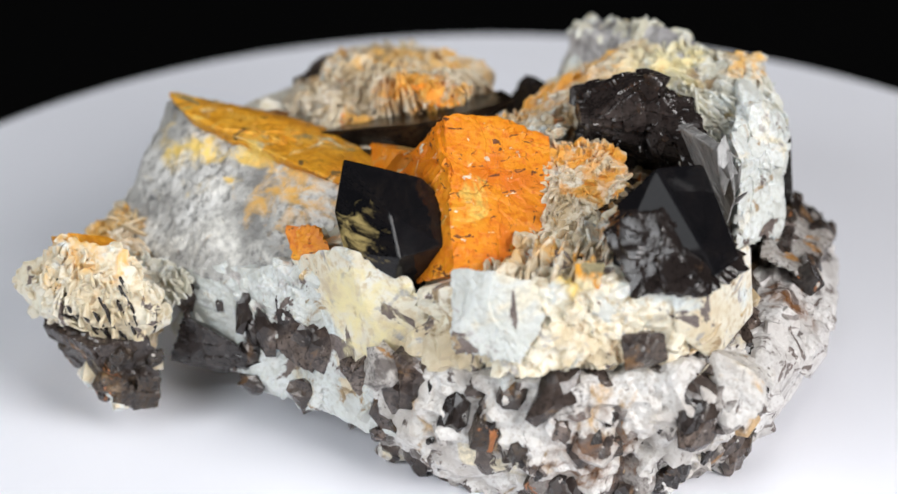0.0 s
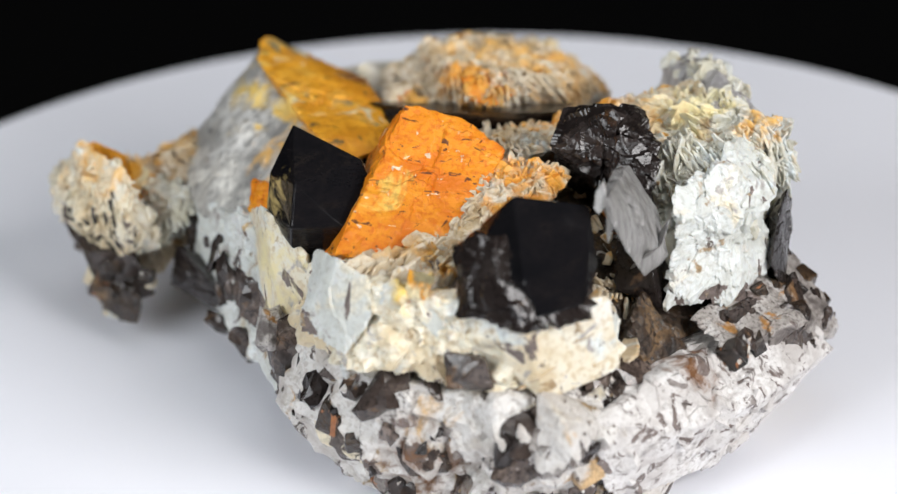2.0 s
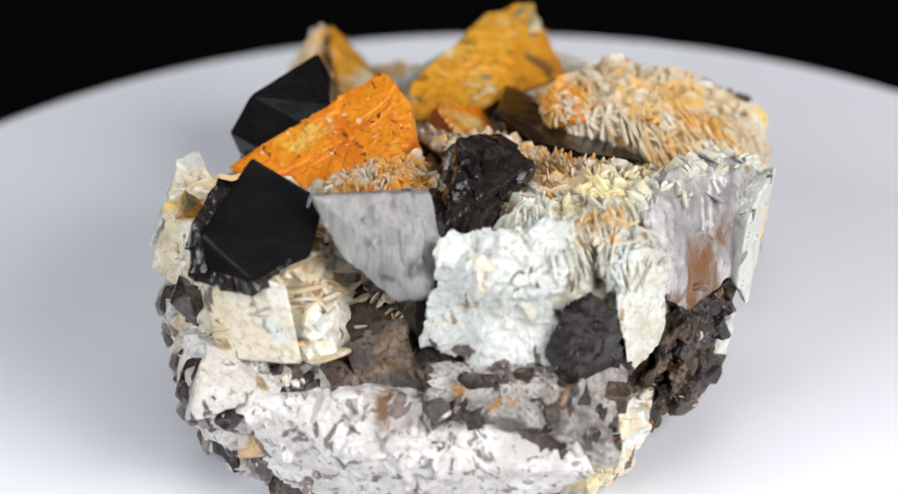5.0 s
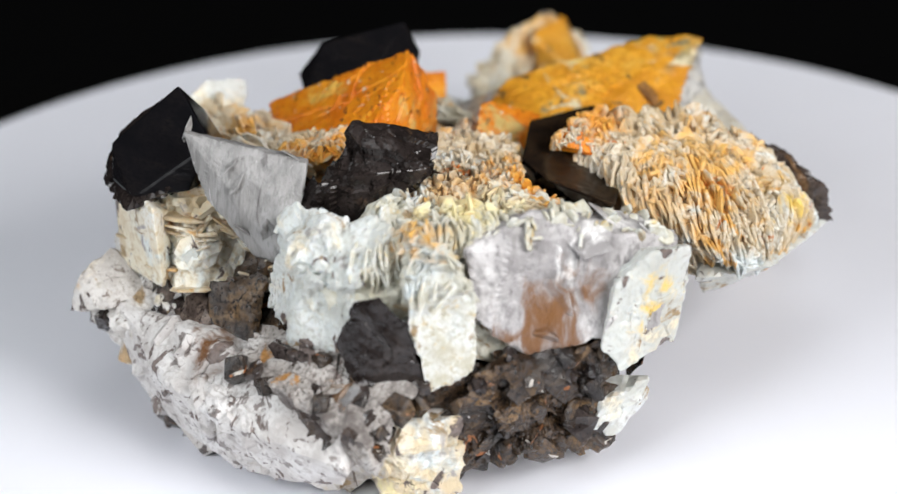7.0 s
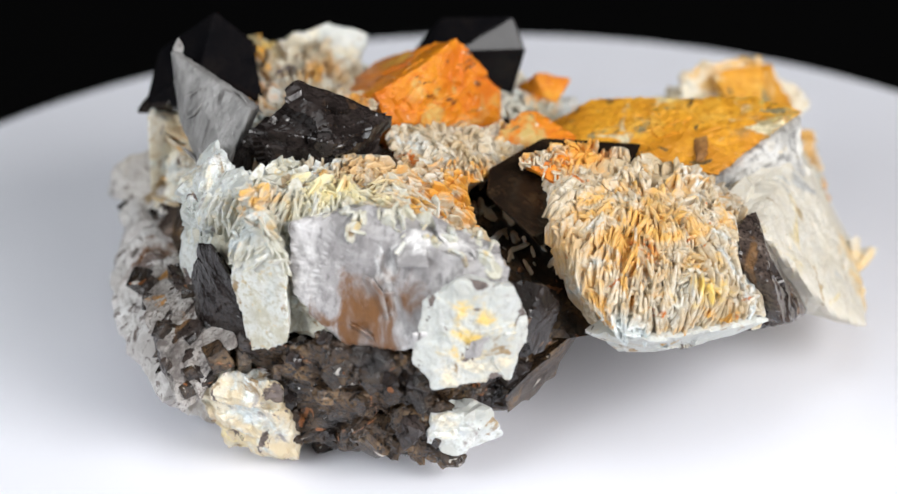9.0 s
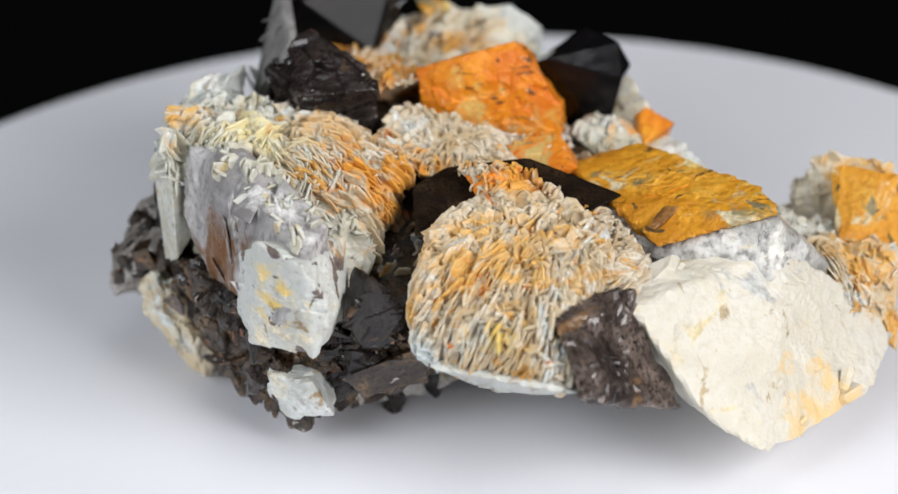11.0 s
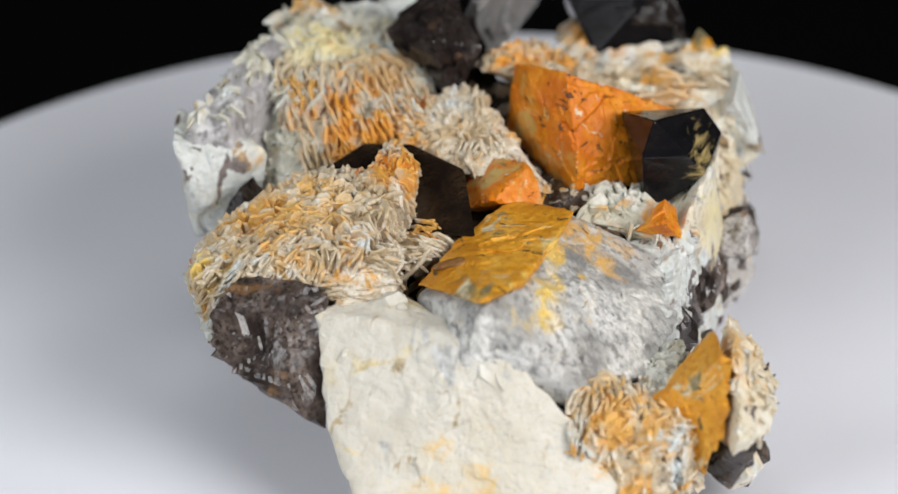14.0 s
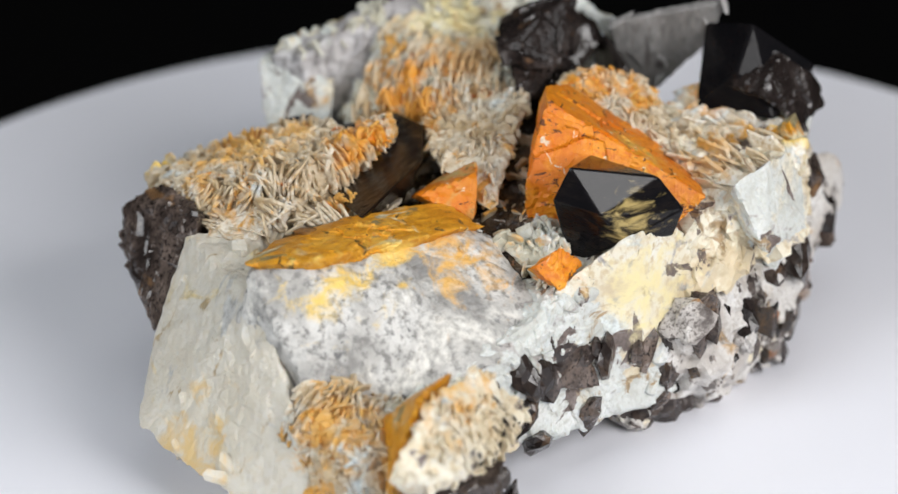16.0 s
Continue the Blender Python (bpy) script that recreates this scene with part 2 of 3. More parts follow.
def stone(name, corners, material, parent, label="", level=5, sharp=60, swell=1.03, rough=0.12, ridge=0.05, lumps=0.9, step=0.0, grain=3.2, cell=1.6, seed=0, cleave=(1, 1, 1)):
    """A broken lump between the given corners, its faces uneven and its edges worn."""
    centre = np.mean(corners, axis=0)
    d, faces = sphere(level)
    acc, thin = np.zeros(len(d)), 9.0
    for n, dist in hull_planes(corners, centre):
        thin = min(thin, dist)
        acc += np.clip(d @ n / max(dist, 0.02), 0, None) ** sharp
    v = d * (swell * acc ** (-1 / sharp))[:, None]
    off = Vector((seed * 7.31, seed * 3.77, seed * 1.93))
    cl = Vector(cleave)
    move = np.zeros(len(v))
    calm = min(1.0, max(0.3, thin / 0.7))
    for i, p in enumerate(v):
        q = Vector(p) + off
        a = noise.fractal(q * lumps, 1.0, 2.0, 3) * rough + noise.fractal(q * grain, 0.8, 2.0, 4) * rough * 0.4
        a += ridge * (noise.ridged_multi_fractal(q * 1.9, 1.0, 2.1, 5, 1.0, 2.0) - 1.0)
        if step:
            w = Vector((q.x * cl.x, q.y * cl.y, q.z * cl.z)) + 0.35 * noise.noise_vector(q * 1.5)
            a += step * (noise.cell(w * cell) + 0.6 * noise.cell(w * cell * 2.3) - 0.5)
        move[i] = a * calm
    v = v + d * move[:, None]
    me = bpy.data.meshes.new(name)
    me.from_pydata((v * CM).tolist(), [], faces)
    me.update()
    return link(name, me, parent, material, tuple(centre), label)


def crystal(name, corners, material, parent, label="", bevel=0.035, swell=1.0):
    """A sharp crystal with flat faces between its corners and slightly worn edges."""
    centre = np.mean(corners, axis=0)
    b = bmesh.new()
    for c in corners:
        b.verts.new((Vector(c) - Vector(centre)) * CM * swell)
    bmesh.ops.convex_hull(b, input=b.verts)
    bmesh.ops.dissolve_limit(b, angle_limit=radians(7), verts=b.verts, edges=b.edges)
    bmesh.ops.bevel(b, geom=b.edges[:], offset=bevel * CM, segments=2, affect="EDGES", profile=0.6)
    bmesh.ops.recalc_face_normals(b, faces=b.faces)
    me = bpy.data.meshes.new(name)
    b.to_mesh(me)
    b.free()
    return link(name, me, parent, material, tuple(centre), label)


def flake_data(name, seed, thick, sides=7, long=1.0):
    """A small plate with a worn rim: x across its thickness, y along it, z out of the rock. Unit size, in centimetres."""
    r = random.Random(seed)
    v, f = [], []
    ring = [(long * math.cos(2 * math.pi * i / sides) * r.uniform(0.55, 1.15), math.sin(2 * math.pi * i / sides) * r.uniform(0.6, 1.2)) for i in range(sides)]
    for x, k in ((-0.5, 0.86), (-0.1, 1.0), (0.15, 0.99), (0.5, 0.84)):
        v += [(x * thick + r.uniform(-0.16, 0.16) * thick, a * k * 0.5, b * k * 0.5) for a, b in ring]
    for k in range(3):
        for i in range(sides):
            a, b = k * sides + i, k * sides + (i + 1) % sides
            f.append((a, b, b + sides, a + sides))
    f += [tuple(range(sides))[::-1], tuple(range(3 * sides, 4 * sides))]
    return np.array(v), f


def lump_data(name, seed, block):
    """A small fragment: a block with chance corners, or a rounder uneven grain."""
    r = random.Random(seed)
    b = bmesh.new()
    if block:
        for x in (-0.5, 0.5):
            for y in (-0.6, 0.6):
                for z in (-0.45, 0.45):
                    b.verts.new([c * r.uniform(0.6, 1.1) for c in (x, y, z)])
        b.verts.new((r.uniform(-0.3, 0.3), r.uniform(-0.3, 0.3), 0.55))
    else:
        bmesh.ops.create_icosphere(b, subdivisions=2, radius=0.5)
        for v in b.verts:
            q = v.co + Vector((seed * 5.3, seed * 2.1, seed))
            v.co *= 1 + 0.55 * noise.noise(q * 2.2) + 0.3 * noise.noise(q * 5.5) + r.uniform(-0.06, 0.06)
    if block:
        bmesh.ops.convex_hull(b, input=b.verts)
        for v in [v for v in b.verts if not v.link_faces]:
            b.verts.remove(v)
        bmesh.ops.bevel(b, geom=b.edges[:], offset=0.035, segments=1, affect="EDGES")
    b.verts.index_update()
    out = np.array([v.co[:] for v in b.verts]), [[v.index for v in f.verts] for f in b.faces]
    b.free()
    return out


SHAPES = {"fin": [flake_data("fin", i, 0.17, 9, 2.2) for i in range(7)], "flake": [flake_data("flake", 10 + i, 0.2, 8, 1.2) for i in range(7)],
          "plate": [flake_data("plate", 20 + i, 0.4, 6, 1.2) for i in range(4)], "grain": [lump_data("grain", i, False) for i in range(7)],
          "chip": [lump_data("chip", 20 + i, True) for i in range(8)], "needle": [flake_data("needle", 40 + i, 0.5, 8, 7.0) for i in range(3)]}
READY = {}


def patchy(p):
    """Growths come in tufts with barer stone between them."""
    return 0.12 + max(0.0, noise.noise(Vector(p) * 1.1) + 0.25) + 0.8 * max(0.0, noise.noise(Vector(p) * 2.9))


def scatter(host, shape, name, material, parts, rest, size, keep=lambda p, n: True, run=(0, 0, -1), out=0.0, loose=0.35, seed=0, squash=(1, 1, 1), flat=False):
    """Small pieces grown over the host's surface: some as parts of their own, the rest joined."""
    r = random.Random(seed)
    me = host.data
    home = Vector(host["centre"])
    fit = [p for p in me.polygons if keep(p.center / CM + home, p.normal)]
    spots = [(p.center.copy(), (p.normal * 0.4 + p.center.normalized() * 0.6).normalized())
             for p in r.choices(fit, weights=[p.area * patchy(p.center / CM + home) for p in fit], k=parts + rest)] if fit else []
    rows, faces, count = [], [], 0
    for k, (co, n) in enumerate(spots):
        d = Vector(run) + Vector([r.gauss(0, loose) for _ in range(3)])
        d = d - n * d.dot(n)
        if d.length < 0.05:
            d = n.orthogonal()
        d.normalize()
        up = (n + Vector([r.gauss(0, loose * 0.6) for _ in range(3)])).normalized()
        t = d.cross(up).normalized()
        up = t.cross(d).normalized()
        s = size[0] + (size[1] - size[0]) * r.random() ** 1.5
        if flat:
            t, up = up, t
        m = Matrix((t, d, up)).transposed().to_4x4() @ Matrix.Diagonal((s * squash[0], s * squash[1], s * squash[2], 1))
        m.translation = co + n * out * s * CM
        j = r.randrange(len(SHAPES[shape]))
        if k < parts:
            key = (shape, j, material.name)
            if key not in READY:
                one = bpy.data.meshes.new(name)
                one.from_pydata((SHAPES[shape][j][0] * CM).tolist(), [], [list(q) for q in SHAPES[shape][j][1]])
                one.materials.append(material)
                READY[key] = one
            ob = new(name, READY[key])
            ob.parent = host
            ob.matrix_local = m
        else:
            v, f = SHAPES[shape][j]
            a = np.array(m.to_3x3())
            rows.append((v * CM) @ a.T + np.array(m.translation))
            faces += [[q + count for q in face] for face in f]
            count += len(v)
    if rows:
        me = bpy.data.meshes.new(name + "_cover")
        me.from_pydata(np.concatenate(rows).tolist(), [], faces)
        me.materials.append(material)
        ob = new(name + "_cover", me)
        ob.parent = host
        tagged(ob, kind="stuff")


# ---- the studio ----


def slab_mesh(name, x0, x1, y0, y1, z0, z1):
    b = bmesh.new()
    bmesh.ops.create_cube(b, size=1, matrix=Matrix.Translation(((x0 + x1) / 2, (y0 + y1) / 2, (z0 + z1) / 2)) @ Matrix.Diagonal((x1 - x0, y1 - y0, z1 - z0, 1)))
    me = bpy.data.meshes.new(name)
    b.to_mesh(me)
    b.free()
    me.materials.append(black_cloth)
    return new(name, me)


tagged(slab_mesh("floor", -1.5, 1.5, -1.5, 1.5, -0.16, -0.12), "matt black studio floor", "floor", kind="structure")
tagged(slab_mesh("backdrop", -1.5, 1.5, 1.5, 1.54, -0.16, 1.6), "matt black studio backdrop", "backdrop", kind="structure")
tagged(slab_mesh("wall_west", -1.54, -1.5, -1.5, 1.54, -0.16, 1.6), "matt black studio wall", "wall", kind="structure")
tagged(slab_mesh("wall_east", 1.5, 1.54, -1.5, 1.54, -0.16, 1.6), "matt black studio wall", "wall", kind="structure")
tagged(slab_mesh("wall_south", -1.54, 1.54, -1.54, -1.5, -0.16, 1.6), "matt black studio wall", "wall", kind="structure")
tagged(slab_mesh("ceiling", -1.54, 1.54, -1.54, 1.54, 1.6, 1.64), "matt black studio ceiling", "ceiling", kind="structure")

# ---- the turntable ----


def lathe(name, profile, material, parent, segments=192, label=""):
    b = bmesh.new()
    rings = []
    for r, z in profile:
        rings.append([b.verts.new((r * math.cos(2 * math.pi * i / segments), r * math.sin(2 * math.pi * i / segments), z)) for i in range(segments)])
    for a, c in zip(rings, rings[1:]):
        for i in range(segments):
            b.faces.new((a[i], a[(i + 1) % segments], c[(i + 1) % segments], c[i]))
    b.faces.new(rings[-1])
    b.faces.new(rings[0][::-1])
    bmesh.ops.recalc_face_normals(b, faces=b.faces)
    me = bpy.data.meshes.new(name)
    b.to_mesh(me)
    b.free()
    return link(name, me, parent, material, (0, 0, 0), label, smooth=False)


turntable = tagged(new("turntable"), "round white acrylic display turntable, slowly turning", "turntable")
lathe("disc", [(0.1332, -0.012), (0.1350, -0.010), (0.1352, -0.002), (0.1346, -0.0006), (0.1335, 0.0)], acrylic, turntable)
lathe("foot", [(0.09, -0.12), (0.095, -0.118), (0.095, -0.016), (0.09, -0.012)], black_cloth, turntable, 96, "black drum under the disc")

# ---- the rock ----
# The body of the rock, from the table upwards
# The core's dark colour paints crevice shadow as well as brown between the crystals
core = stone("matrix_core", [(-5.4, 0.2, 1.4), (-4.8, 2.6, 1.7), (-2.5, 3.8, 2.1), (0.3, 3.6, 2.3), (4.0, 1.8, 2.2), (4.8, -1, 2.2), (3.4, -3.8, 2.4), (-1, -3.4, 1.6),
             (-4.2, -1.7, 1.4), (-3, 1, 3.2), (-0.5, 0, 3.6), (2.6, 0, 3.7), (2, -3, 3.9), (-2.2, -1.8, 3.3)], rusty, specimen, "core coloured dark for the shadow and brown between the crystals", 6, rough=0.2, seed=1)
base = stone("granite_base", [(-1.5, -3.3, 0.02), (0.4, -4.5, 0), (1.5, -4.9, 0), (2.7, -4.6, 0), (3.9, -3.8, 0), (4.7, -2.4, 0), (4.9, -1, 0), (4.3, 0.7, 0), (2.0, 2.2, 0.1), (0, 1.5, 0.3), (-1.8, -4.1, 2.3),
             (-0.9, -4.8, 1.2), (1.0, -5.4, 1.4), (1.2, -5.2, 2.6), (3.4, -5.0, 1.6), (4.4, -5.0, 2.1), (3.7, -4.7, 2.7), (5.3, -2.7, 1.8), (6.0, 0.2, 1.6), (5.2, 1.4, 1.9), (2.4, 3.0, 2.2)],
             granite, specimen, "white feldspar with grey quartz grains", 6, rough=0.26, step=0.12, seed=2)
shelf = stone("speckled_shelf", [(4.4, -4.55, 1.7), (4.4, -4.5, 2.35), (5.45, -3.1, 1.75), (6.05, -1.4, 1.6), (6.3, 0.8, 1.45), (5.95, 0.6, 1.9), (5.5, -0.9, 2.4), (4.3, -2.6, 2.3), (4.5, -3.9, 0.6), (5.1, -2.4, 0.3), (5.5, -0.9, 0.4), (5.6, 0.3, 0.7), (4, 0, 2)],
              shelf_rock, specimen, "white feldspar shelf with fine grey flecks", 6, rough=0.12, step=0.05, seed=3, swell=1.0)
stone("granite_knob", [(3.7, -4.9, 2.95), (4.4, -5.2, 2.6), (4.5, -5.3, 2.0), (3.9, -5.4, 1.7), (4.6, -4.4, 2.3), (3.4, -4.6, 2.0), (4.0, -4.0, 2.4)], granite, specimen, "white feldspar knob with smoky quartz", 4, rough=0.1, step=0.08, seed=30)
mottle = stone("mottled_end", [(6.15, 0.9, 2.0), (6.1, 1.2, 1.35), (5.2, 1.5, 2.6), (4.7, -1.5, 2.75), (5.5, -1.6, 2.35), (5.95, -0.4, 2.4), (5.0, 0, 2.85), (5.2, 0.6, 1.4)], mottled, specimen, "grey mottled quartz and feldspar end", 6, rough=0.18, step=0.14, seed=31)
rust = stone("rusty_base", [(5.3, 0.9, 2.3), (4.5, 2.5, 2.8), (2.6, 4.0, 2.7), (0.4, 3.6, 2.5), (4.4, 1.4, 0.4), (3.4, 2.6, 0.4), (2.4, 3.3, 0.6), (0.2, 2.8, 1.2), (2, 1, 1)], rusty, specimen,
             "dark brown iron-stained quartz", 6, rough=0.24, step=0.16, seed=4)
# Black stone in the mica's cleft: smoky quartz, plus the hollow's shadow as colour
stone("smoky_quartz_chunk", [(3.3, -1.25, 4.9), (3.9, -1.45, 4.3), (4.15, -1.7, 3.3), (3.7, -0.9, 4.6), (4.1, -0.9, 2.9), (3.5, -1.9, 3.1), (4.3, -1.6, 2.8)], smoky, specimen, "black quartz, also standing for the shade in the cleft beside the mica", 5, rough=0.05, cell=1.1, step=0.1, seed=83)
stone("rusty_seam", [(4.6, -2.7, 2.15), (4.2, -2.8, 3.0), (4.5, -1.9, 2.8), (4.75, -1.6, 2.2), (4.0, -1.8, 3.2), (3.6, -2.6, 2.2)], rusty, specimen, "dark rusty seam", 5, rough=0.14, step=0.12, seed=32)
stone("white_lump", [(4.9, -0.1, 1.95), (5.75, 0.7, 1.85), (4.75, 2.1, 2.0), (5.5, 1.5, 1.1), (4.3, 0.1, 0.02), (5.2, 0.9, 0.15), (4.4, 1.8, 0.3), (4, 1, 1)], cream, specimen, "cream feldspar lump", 6, rough=0.18, ridge=0.06, step=0.1, cell=1.2, seed=5)
stone("mottled_quartz", [(5.9, -0.3, 2.25), (5.95, 0.5, 2.2), (6.15, 0.3, 1.3), (5.5, 0.8, 2.7), (5.75, -0.3, 1.3), (5.3, 0.2, 2.0), (5.9, 0.95, 1.4)], smoky_pale, specimen, "grey smoky quartz above the cream lump", 5, rough=0.14, ridge=0.06, step=0.14, seed=84)
stone("white_lump", [(2.9, 3.7, 1.6), (2.0, 4.1, 1.7), (1.7, 3.9, 1.0), (2.4, 3.7, 0.7), (2.9, 3.4, 0.9), (2.0, 2.6, 1.5), (1.8, 2.8, 0.8)], pale, specimen, "white feldspar lump", 4, rough=0.1, step=0.1, seed=33)
stone("dark_plate", [(1.6, 3.8, 1.6), (-0.1, 3.4, 2.3), (0.2, 3.1, 1.3), (1.4, 3.4, 0.9), (0.6, 3.0, 1.9)], rusty, specimen, "dark rusty mica sheet", 4, rough=0.06, step=0.05, seed=34)

ledge = stone("front_ledge", [(-1.0, -3.9, 3.6), (0.2, -4.9, 4.0), (1.6, -5.2, 4.3), (3.3, -4.9, 4.2), (4.1, -3.4, 4.2), (1.5, -2, 4.1), (-1.5, -4.1, 2.2), (0.8, -5.6, 2.9),
              (3.65, -4.7, 2.75), (4.5, -2.9, 2.7), (0, -1, 2.5)], cream, specimen, "cream feldspar ledge", 6, rough=0.16, step=0.12, seed=6, swell=1.0)
crystal("cream_fragment", [(3.0, -5.05, 4.15), (3.45, -5.0, 4.15), (4.35, -3.7, 4.2), (3.65, -4.75, 2.65), (3.75, -4.75, 2.65), (4.45, -3.5, 2.75), (3.2, -3.8, 3.5), (3.1, -4.9, 3.2)], cream, specimen, "smooth cream feldspar cleavage fragment", 0.06)
stone("blue_lobe", [(-0.4, -4.6, 4.3), (0.2, -5.0, 4.45), (0.9, -5.15, 4.35), (1.1, -5.4, 3.8), (0.7, -5.6, 3.1), (-0.4, -5.2, 3.1), (0.2, -4.3, 3.4)], pale, specimen, "pale blue-white feldspar lobe", 5, rough=0.12, step=0.1, seed=7)
stone("smoky_quartz_chunk", [(2.2, -5.2, 3.4), (2.9, -5.15, 3.4), (3.0, -5.0, 2.8), (2.3, -5.3, 2.8), (2.6, -5.4, 3.1), (2.6, -4.6, 3.1)], smoky_pale, specimen, "smoky quartz grain in the ledge", 4, rough=0.06, cell=1.1, step=0.06, seed=36)
side = stone("side_slab", [(-3.7, -2.1, 3.0), (-1.6, -3.5, 3.6), (-0.8, -4.0, 2.4), (-1.4, -4.0, 0.8), (-2.6, -2.7, 0.6), (-4.3, -1.8, 1.0), (-1, 0, 3), (-3.6, 0.4, 2), (-5.2, -1.2, 1.3), (-4.9, -1.2, 2.4)],
             pale, specimen, "pale blue-white feldspar side", 6, rough=0.16, step=0.08, seed=8)
stone("yellow_cream_slab", [(-3.0, -2.4, 3.3), (-2.1, -3.4, 4.05), (-1.0, -3.9, 3.7), (-0.7, -4.2, 2.8), (-1.2, -4.2, 1.6), (-2.4, -3.2, 1.2), (-3.0, -2.5, 1.9), (-1.8, -2.4, 2.8)], cream, specimen,
      "smooth pale yellow feldspar slab", 5, rough=0.04, ridge=0.015, step=0.02, seed=37)
stone("smoky_quartz_chunk", [(-3.0, -2.6, 2.9), (-3.4, -2.3, 2.7), (-3.0, -2.9, 1.6), (-2.6, -3.1, 1.5), (-3.5, -2.4, 1.8), (-2.9, -2.2, 2.2)], smoky_pale, specimen, "smoky quartz seam in the side", 5, rough=0.08, cell=1.1, step=0.08, seed=38)
stone("smoky_quartz_chunk", [(-4.9, -1.9, 2.0), (-4.0, -2.2, 1.6), (-3.4, -2.4, 1.2), (-4.2, -1.8, 0.8), (-5.2, -1.7, 1.0), (-4.4, -1.3, 1.5)], smoky, specimen, "dark smoky quartz under the side", 5, rough=0.05, ridge=0.015, cell=1.1, step=0.12, seed=39)

# The yellow block and the ivory slab behind it
block = stone("yellow_block", [(-5.3, 1.9, 4.15), (-4.9, 1.2, 4.15), (-2.7, -0.6, 3.9), (-1.9, -0.9, 3.55), (-2.4, 1.2, 3.65), (-3.4, 2.3, 3.45), (-6.1, 0.6, 2.6), (-5.9, -0.2, 2.3), (-4.3, -1.9, 2.6),
              (-3.0, -2.2, 3.0), (-5, 2.5, 2), (-2, 1, 2)], grey_crust, specimen, "feldspar crystal with a grey crusted face", 6, rough=0.08, grain=5, seed=9, swell=1.0)
stone("yellow_face", [(-5.4, 1.98, 4.3), (-4.95, 1.05, 4.27), (-2.75, -0.72, 4.05), (-1.9, -0.95, 3.7), (-1.5, 0.0, 3.85), (-2.5, 1.25, 3.85), (-3.4, 2.35, 3.65), (-4.2, 1.0, 3.2), (-2.5, 0.5, 3.0)], yellow, specimen,
      "yellow-stained crystal face", 6, rough=0.16, ridge=0.04, step=0.09, seed=40, swell=0.98)
stone("yellow_knob", [(-1.3, -0.5, 4.3), (-0.5, -0.2, 4.1), (-0.4, 0.3, 3.8), (-1.8, 0.4, 4.0), (-1.0, 0.8, 3.5), (-1.7, -0.6, 3.6)], orange, specimen, "small orange-stained feldspar knob", 4, rough=0.06, step=0.05, seed=41)
ivory = stone("ivory_slab", [(-3.2, 3.95, 3.4), (-3.0, 2.7, 3.5), (-5.3, 1.7, 3.5), (-6.3, 0.8, 2.4), (-4.6, 4.1, 1.5), (-5.4, 3.9, 1.0), (-6.9, 1.4, 0.9), (-7.1, 0.2, 1.2), (-3, 2, 1.5), (-5, 0, 1.2)],
              slab, specimen, "large ivory feldspar cleavage face", 6, rough=0.07, ridge=0.015, step=0.02, seed=10)
stone("smoky_quartz_chunk", [(-2.0, 4.6, 3.7), (-3.15, 3.7, 3.7), (-4.0, 4.1, 1.8), (-2.6, 5.5, 2.6), (-2.4, 5.5, 3.4), (-1.8, 3.5, 3.0), (-2.4, 4, 1.8)], smoky_pale, specimen, "broken grey-brown smoky quartz", 5, rough=0.05, ridge=0.015, cell=1.1, step=0.12, seed=11)
foot = stone("stained_foot", [(-6.4, 0.8, 2.4), (-7.2, -0.6, 2.3), (-7.2, 0.2, 0.9), (-6.0, -1.0, 2.5), (-5.4, -1.6, 1.0), (-6.8, -1.3, 0.9), (-5.2, 0.4, 2.4)], albite, specimen, "tan stained albite", 5, rough=0.2, step=0.1, seed=42)
tail = stone("tail", [(-6.4, -1.9, 3.45), (-5.6, -2.1, 3.3), (-6.9, -1.7, 3.4), (-7.8, -1.3, 2.4), (-7.1, -2.3, 2.2), (-5.3, -2.7, 2.4), (-7.2, -1.5, 1.8), (-5.7, -2.3, 1.6), (-5.0, -2.0, 1.9), (-6.4, -1.5, 1.9)], cream, specimen,
             "cream albite end", 5, rough=0.2, step=0.12, seed=18)
stone("yellow_tail_face", [(-6.95, -1.6, 3.5), (-7.4, -1.3, 2.4), (-7.15, -1.05, 1.5), (-6.1, -0.6, 2.4), (-6.3, -0.6, 1.4), (-5.85, -1.7, 3.35), (-6.0, -1.5, 2.0)], yellow, specimen, "yellow-stained face on the end", 4, rough=0.06, step=0.05, seed=43)
tail_quartz = stone("smoky_quartz_chunk", [(-7.15, -1.9, 1.8), (-7.2, -1.5, 2.0), (-6.4, -2.6, 1.8), (-5.3, -2.4, 1.9), (-6.9, -1.6, 0.9), (-6.0, -2.4, 0.55), (-5.2, -2.0, 0.9), (-6.3, -1.2, 1.2)], smoky_pale, specimen, "dark smoky quartz end", 5, rough=0.05, ridge=0.015, cell=1.1, step=0.14, seed=44)
stone("rusty_lump", [(-5.6, -2.6, 1.3), (-5.2, -2.5, 1.2), (-5.3, -2.6, 0.6), (-5.8, -2.5, 0.5), (-5.5, -2.1, 0.7)], rusty, specimen, "brown rusty lump", 4, rough=0.1, step=0.1, seed=45)

